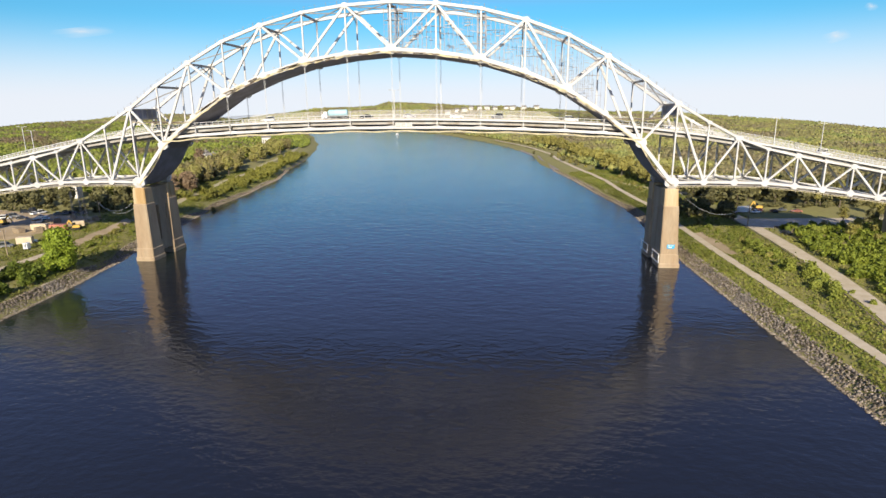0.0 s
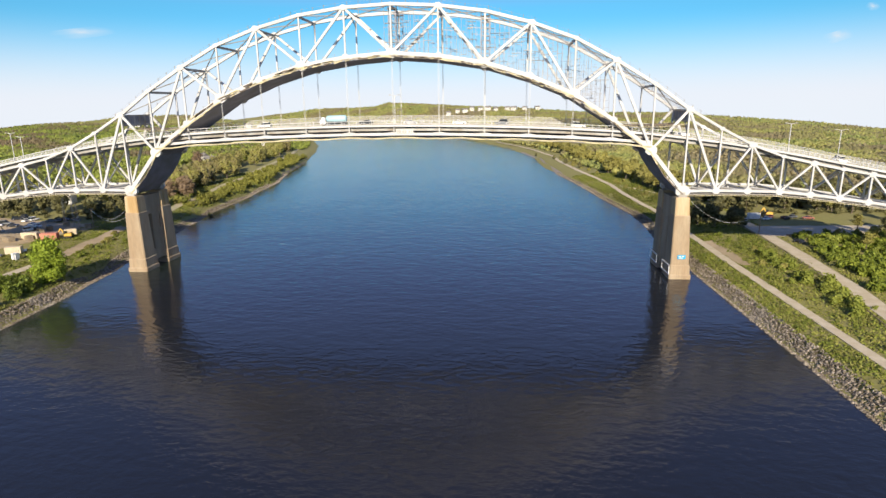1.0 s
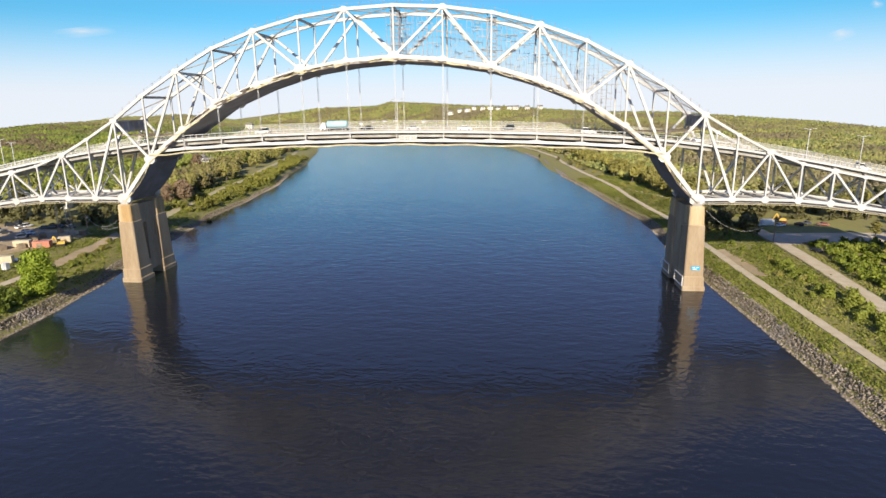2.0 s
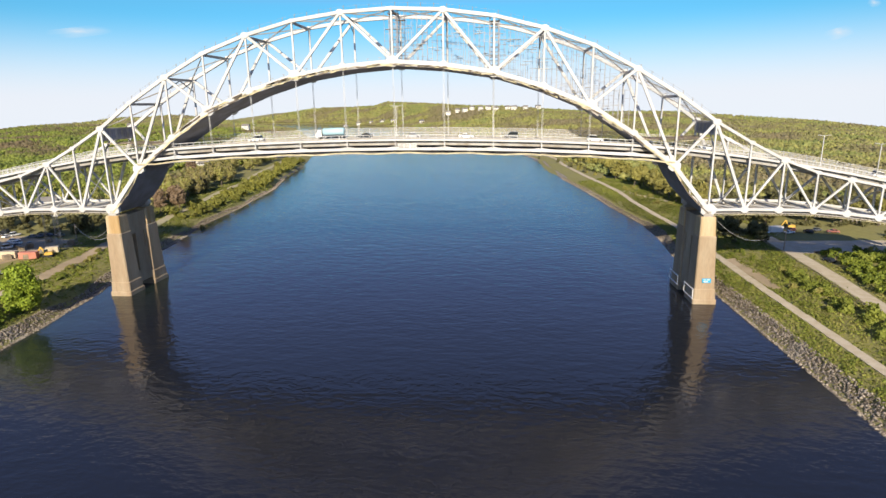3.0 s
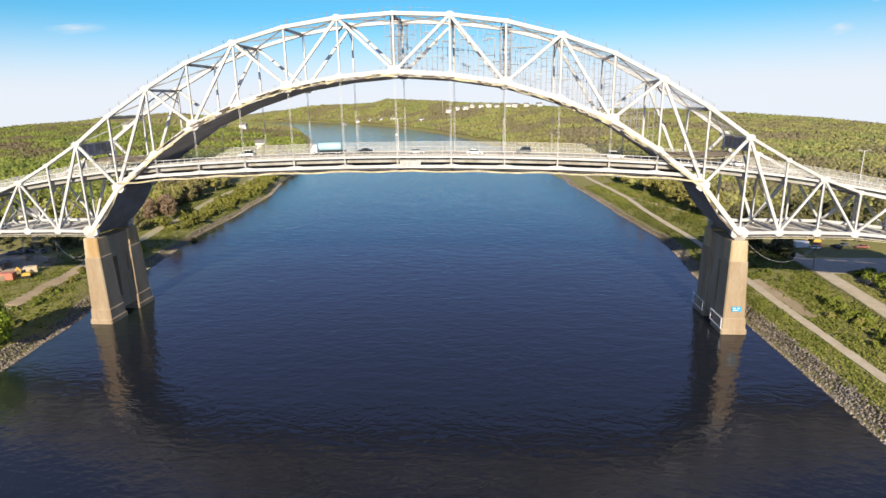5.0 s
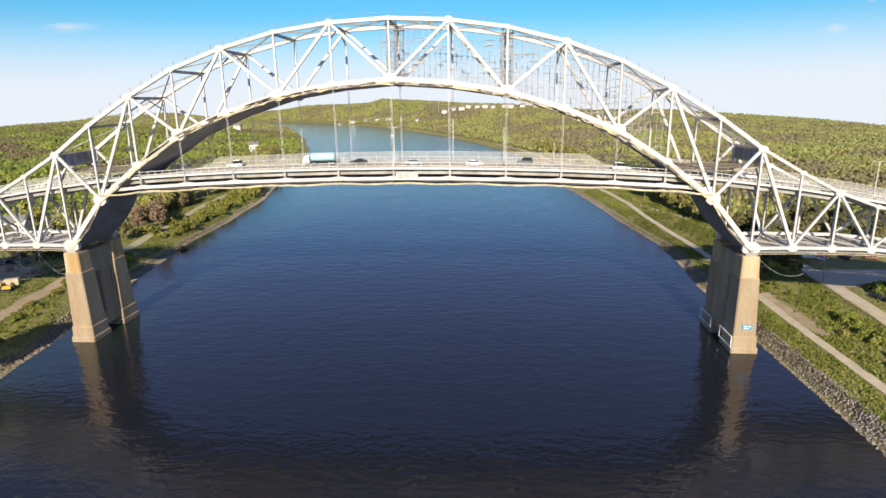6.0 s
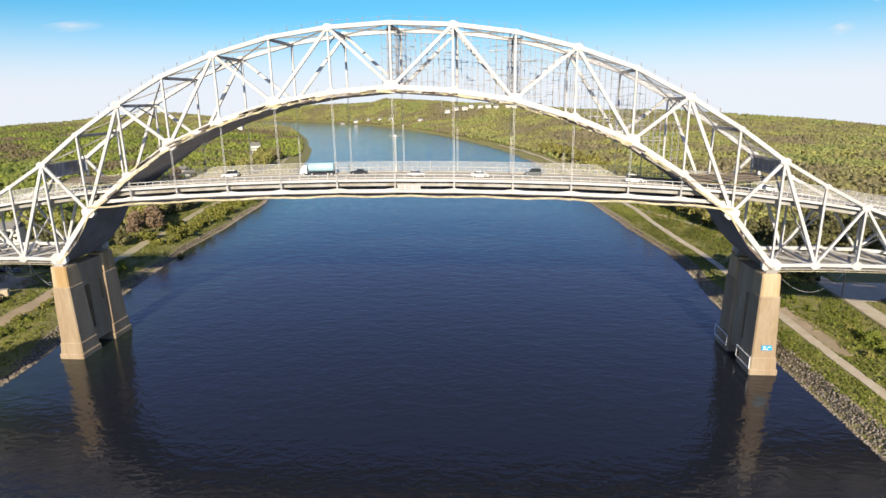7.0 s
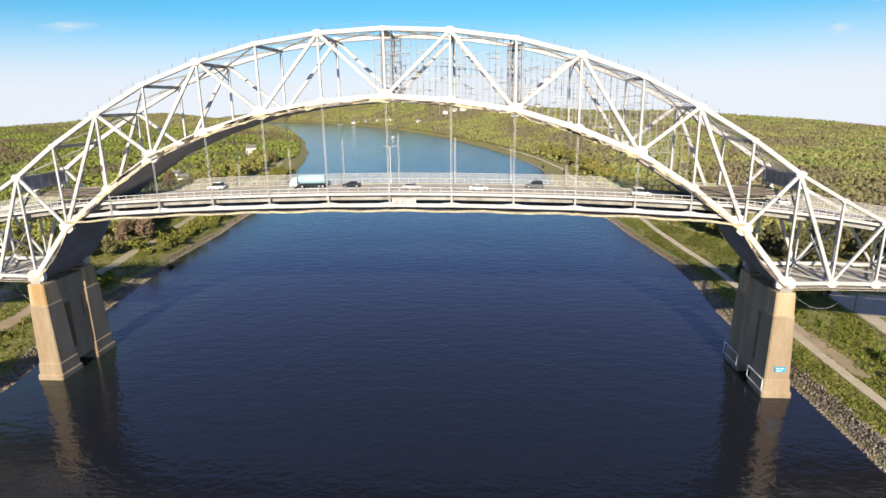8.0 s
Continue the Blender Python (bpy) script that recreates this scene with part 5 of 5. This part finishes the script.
for k in range(14):
    x, y = float(g.uniform(-215, -150)), float(g.uniform(36, 64))
    car("dark parked car among the yard stacks" if k % 3 else "white parked car among the yard stacks", (WHITE_PAINT, DARK_PAINT, GREY_PAINT)[k % 3], stand(x, y, float(g.uniform(0, 180))), k % 4 == 0)


# ---- houses ----
def house(label, m, w=12.0, d=8.0, h=5.5, wall=SIDING):
    ob = thing("house", label, "house", "houses")
    part("wall", mesh_of("wall", *box_geo(-w / 2, w / 2, -d / 2, d / 2, -2, h), wall), ob)
    v = [(-w / 2 - 0.5, -d / 2 - 0.5, h), (w / 2 + 0.5, -d / 2 - 0.5, h), (w / 2 + 0.5, d / 2 + 0.5, h), (-w / 2 - 0.5, d / 2 + 0.5, h), (-w / 2 - 0.5, 0, h + d * 0.42), (w / 2 + 0.5, 0, h + d * 0.42)]
    part("roof", mesh_of("roof", v, [(0, 1, 5, 4), (2, 3, 4, 5), (0, 4, 3), (1, 2, 5), (3, 2, 1, 0)], ROOF), ob, "grey pitched roof")
    for fl in range(2):
        for k in range(4):
            x = -w / 2 + w * (k + 0.5) / 4
            part("window", mesh_of("window", *box_geo(x - 0.55, x + 0.55, -d / 2 - 0.06, -d / 2 + 0.05, 0.9 + 2.6 * fl, 2.3 + 2.6 * fl), DARK_GLASS), ob)
    part("chimney", mesh_of("chimney", *box_geo(w * 0.2, w * 0.2 + 0.9, -0.4, 0.4, h + 1, h + d * 0.42 + 1.2), ROOF), ob)
    ob.matrix_basis = m


def on_hill(x, y, up, turn):
    return pose(x, y, float(ground_height(x, y)) + up, 0, 0, turn)


for x, y, up, turn, w in ((-82, 1352, 6, 5, 13), (-58, 1365, 5, -8, 11), (-38, 1343, 5, 15, 14), (-20, 1356, 6, -12, 11), (2, 1340, 5, 10, 12), (22, 1350, 6, -5, 14), (41, 1338, 4, 24, 12), (72, 1352, 5, 0, 13), (88, 1338, 6, -15, 14), (117, 1342, 5, -6, 12), (149, 1345, 5, 8, 13)):
    house("white hilltop house above the woods", on_hill(x, y, up, turn), w, 9, 6.0)
house("white gabled house among green trees", on_hill(-258, 538, 3, 25), 11, 9, 7.5)
house("white cottage among green trees", on_hill(-219, 309, 2.0, 10), 8, 6, 4)
house("pale cottage among green trees", on_hill(-236, 330, 2.0, -20), 8, 6, 4)
house("white house beside the yard", on_hill(-198, 104, 1.0, 15), 9, 7, 6)
house("white house on the wooded hillside", on_hill(-454, 944, 5, 0), 14, 9, 6)
house("white house on the wooded hillside", on_hill(-629, 849, 5, 20), 14, 9, 6)
for x, y in ((-330, 1560), (-290, 1530), (-420, 1600), (-250, 1480), (-375, 1585), (-150, 1330)):
    house("small pale shore house below the woods", on_hill(x, y, 2, 20), 12, 8, 5)

for x, y, tall in ((-95, 1330, 34), (-240, 1500, 30)):
    ob = thing("radio_mast", "thin grey radio mast on the hill", "mast", "radio masts", at=(x, y, float(ground_height(x, y))))
    beam("mast_shaft", (0, 0, 0), (0, 0, tall + 8), 0.9, 0.9, DULL_STEEL, ob)
    beam("antenna", (0, 0, tall + 8), (0, 0, tall + 14), 0.3, 0.3, DULL_STEEL, ob)

boat = thing("motor_boat", "small white motor boat on the canal", "boat")
part("hull", loft([(-5, 1.6, -0.3, 1.2), (2, 1.7, -0.3, 1.3), (4.5, 0.9, 0.0, 1.5), (6, 0.1, 0.6, 1.6)], WHITE_PAINT, "hull"), boat)
part("wheelhouse", loft([(-2.2, 1.1, 1.2, 2.9), (1.0, 1.1, 1.2, 2.9), (1.8, 1.0, 1.2, 1.6)], WHITE_PAINT, "wheelhouse"), boat)
part("windscreen", mesh_of("windscreen", *box_geo(1.0, 1.25, -0.9, 0.9, 2.0, 2.7), DARK_GLASS), boat)
boat.matrix_basis = pose(-160, 985, 0.05, 0, 0, 250)

# ---- thin cloud wisps ----
MIST = bpy.data.materials.new("cloud_mist")
MIST.use_nodes = True
cn, cl = MIST.node_tree.nodes, MIST.node_tree.links
cn.remove(cn["Principled BSDF"])
glow, clear, mixed_in = cn.new("ShaderNodeEmission"), cn.new("ShaderNodeBsdfTransparent"), cn.new("ShaderNodeMixShader")
glow.inputs["Color"].default_value, glow.inputs["Strength"].default_value = (0.86, 0.93, 1.0, 1), 0.55
tc, grain, round_off, mul, lim = cn.new("ShaderNodeTexCoord"), cn.new("ShaderNodeTexNoise"), cn.new("ShaderNodeTexGradient"), cn.new("ShaderNodeMath"), cn.new("ShaderNodeMath")
shift = cn.new("ShaderNodeMapping")
shift.inputs["Location"].default_value, shift.inputs["Scale"].default_value = (-1, 0, -1), (2, 0, 2)
round_off.gradient_type = "QUADRATIC_SPHERE"
grain.inputs["Scale"].default_value, grain.inputs["Detail"].default_value = 2.2, 7
stretch_map = cn.new("ShaderNodeMapping")
stretch_map.inputs["Scale"].default_value = (0.8, 1.0, 1.7)
stretch_map.inputs["Rotation"].default_value = (0, 0.5, 0)
cl.new(tc.outputs["Generated"], shift.inputs[0])
cl.new(shift.outputs[0], round_off.inputs[0])
cl.new(tc.outputs["Generated"], stretch_map.inputs[0])
cl.new(stretch_map.outputs[0], grain.inputs[0])
mul.operation, lim.operation, lim.use_clamp = "MULTIPLY", "MULTIPLY_ADD", True
cl.new(round_off.outputs["Fac"], mul.inputs[0])
cl.new(grain.outputs[0], mul.inputs[1])
lim.inputs[1].default_value, lim.inputs[2].default_value = 1.9, -0.12
cl.new(mul.outputs[0], lim.inputs[0])
cl.new(lim.outputs[0], mixed_in.inputs[0])
cl.new(clear.outputs[0], mixed_in.inputs[1])
cl.new(glow.outputs[0], mixed_in.inputs[2])
cl.new(mixed_in.outputs[0], cn["Material Output"].inputs["Surface"])
for x, z, w, h, lean in ((-2470, 520, 640, 62, 6), (1925, 412, 300, 62, 16), (2085, 560, 170, 50, 8)):
    v = []
    for j_ in range(5):
        for i_ in range(9):
            u_, q_ = i_ / 8 - 0.5, j_ / 4 - 0.5
            v.append((u_ * w, 30 * math.sin(3 * u_), q_ * h + u_ * w * math.tan(radians(lean)) + 12 * u_ * u_ * h / 40))
    f = [(9 * a_ + b_, 9 * a_ + b_ + 1, 9 * a_ + b_ + 10, 9 * a_ + b_ + 9) for a_ in range(4) for b_ in range(8)]
    wisp = part("backdrop_cloud", mesh_of("backdrop_cloud", v, f, MIST, True), at=Matrix.Translation((x, 3300, z)))
    tagged(wisp, "thin white cloud wisp high in the sky", "cloud", kind="structure")

# ---- rip-rap ----
stones = []
for k in range(6):
    g = np.random.default_rng(100 + k)
    v = ICO_V * (1 + g.uniform(-0.3, 0.3, (len(ICO_V), 1))) * np.array([1.0, g.uniform(0.65, 1.0), g.uniform(0.5, 0.8)])
    stones.append(raw_mesh("rock", v, ICO_F, ROCK))


def riprap(name, label, seed, sign, y0, y1, count, pick, wide):
    g = np.random.default_rng(seed)
    ob = thing(name, label, "rocks")
    y = g.uniform(y0, y1, count)
    off = -0.7 + np.interp(y, [60, 120], [wide, 2.8]) * g.uniform(0, 1, count)
    size = 0.17 + 0.29 * g.uniform(0, 1, count) ** 2
    x = np.interp(y, [c[1] for c in CENTRE], [c[0] + sign * c[2] for c in CENTRE]) + sign * off
    z = np.maximum(ground_height(x, y), -0.05) + 0.15 * size
    single = np.where((y > pick[0]) & (y < pick[1]))[0][:300]
    for k in single:
        e = Euler((float(g.uniform(-0.5, 0.5)), float(g.uniform(-0.5, 0.5)), float(g.uniform(0, 6.28))))
        part("rock", stones[int(g.integers(0, 6))], ob, at=Matrix.LocRotScale((float(x[k]), float(y[k]), float(z[k])), e, (float(size[k]),) * 3))
    rest = np.ones(count, bool)
    rest[single] = False
    n_ = int(rest.sum())
    v = OCT_V[None] * (1 + g.uniform(-0.35, 0.35, (n_, 6, 1))) * size[rest][:, None, None] * np.array([1.0, 0.9, 0.7]) + np.stack([x[rest], y[rest], z[rest]], -1)[:, None]
    f = OCT_F[None] + (np.arange(n_) * 6)[:, None, None]
    tagged(part("rock_bank", raw_mesh("rock_bank", v, f.reshape(-1, 3), ROCK_PILE), ob), kind="stuff")


ROCK_PILE = leafy("piled_grey_rock", [(0.085, 0.07, 0.05), (0.195, 0.163, 0.124), (0.36, 0.313, 0.258)], 0.6, 0.5, thin=0.0)
ROCK_PILE.node_tree.nodes["Principled BSDF"].inputs["Roughness"].default_value = 0.9
riprap("riprap_bank", "grey broken rocks lining the canal edge", 7, 1, -130, 300, 25000, (-39, -33), 4.3)
riprap("riprap_bank", "grey brown rocks lining the canal edge", 8, -1, -130, 300, 24000, (-39, -33), 4.6)
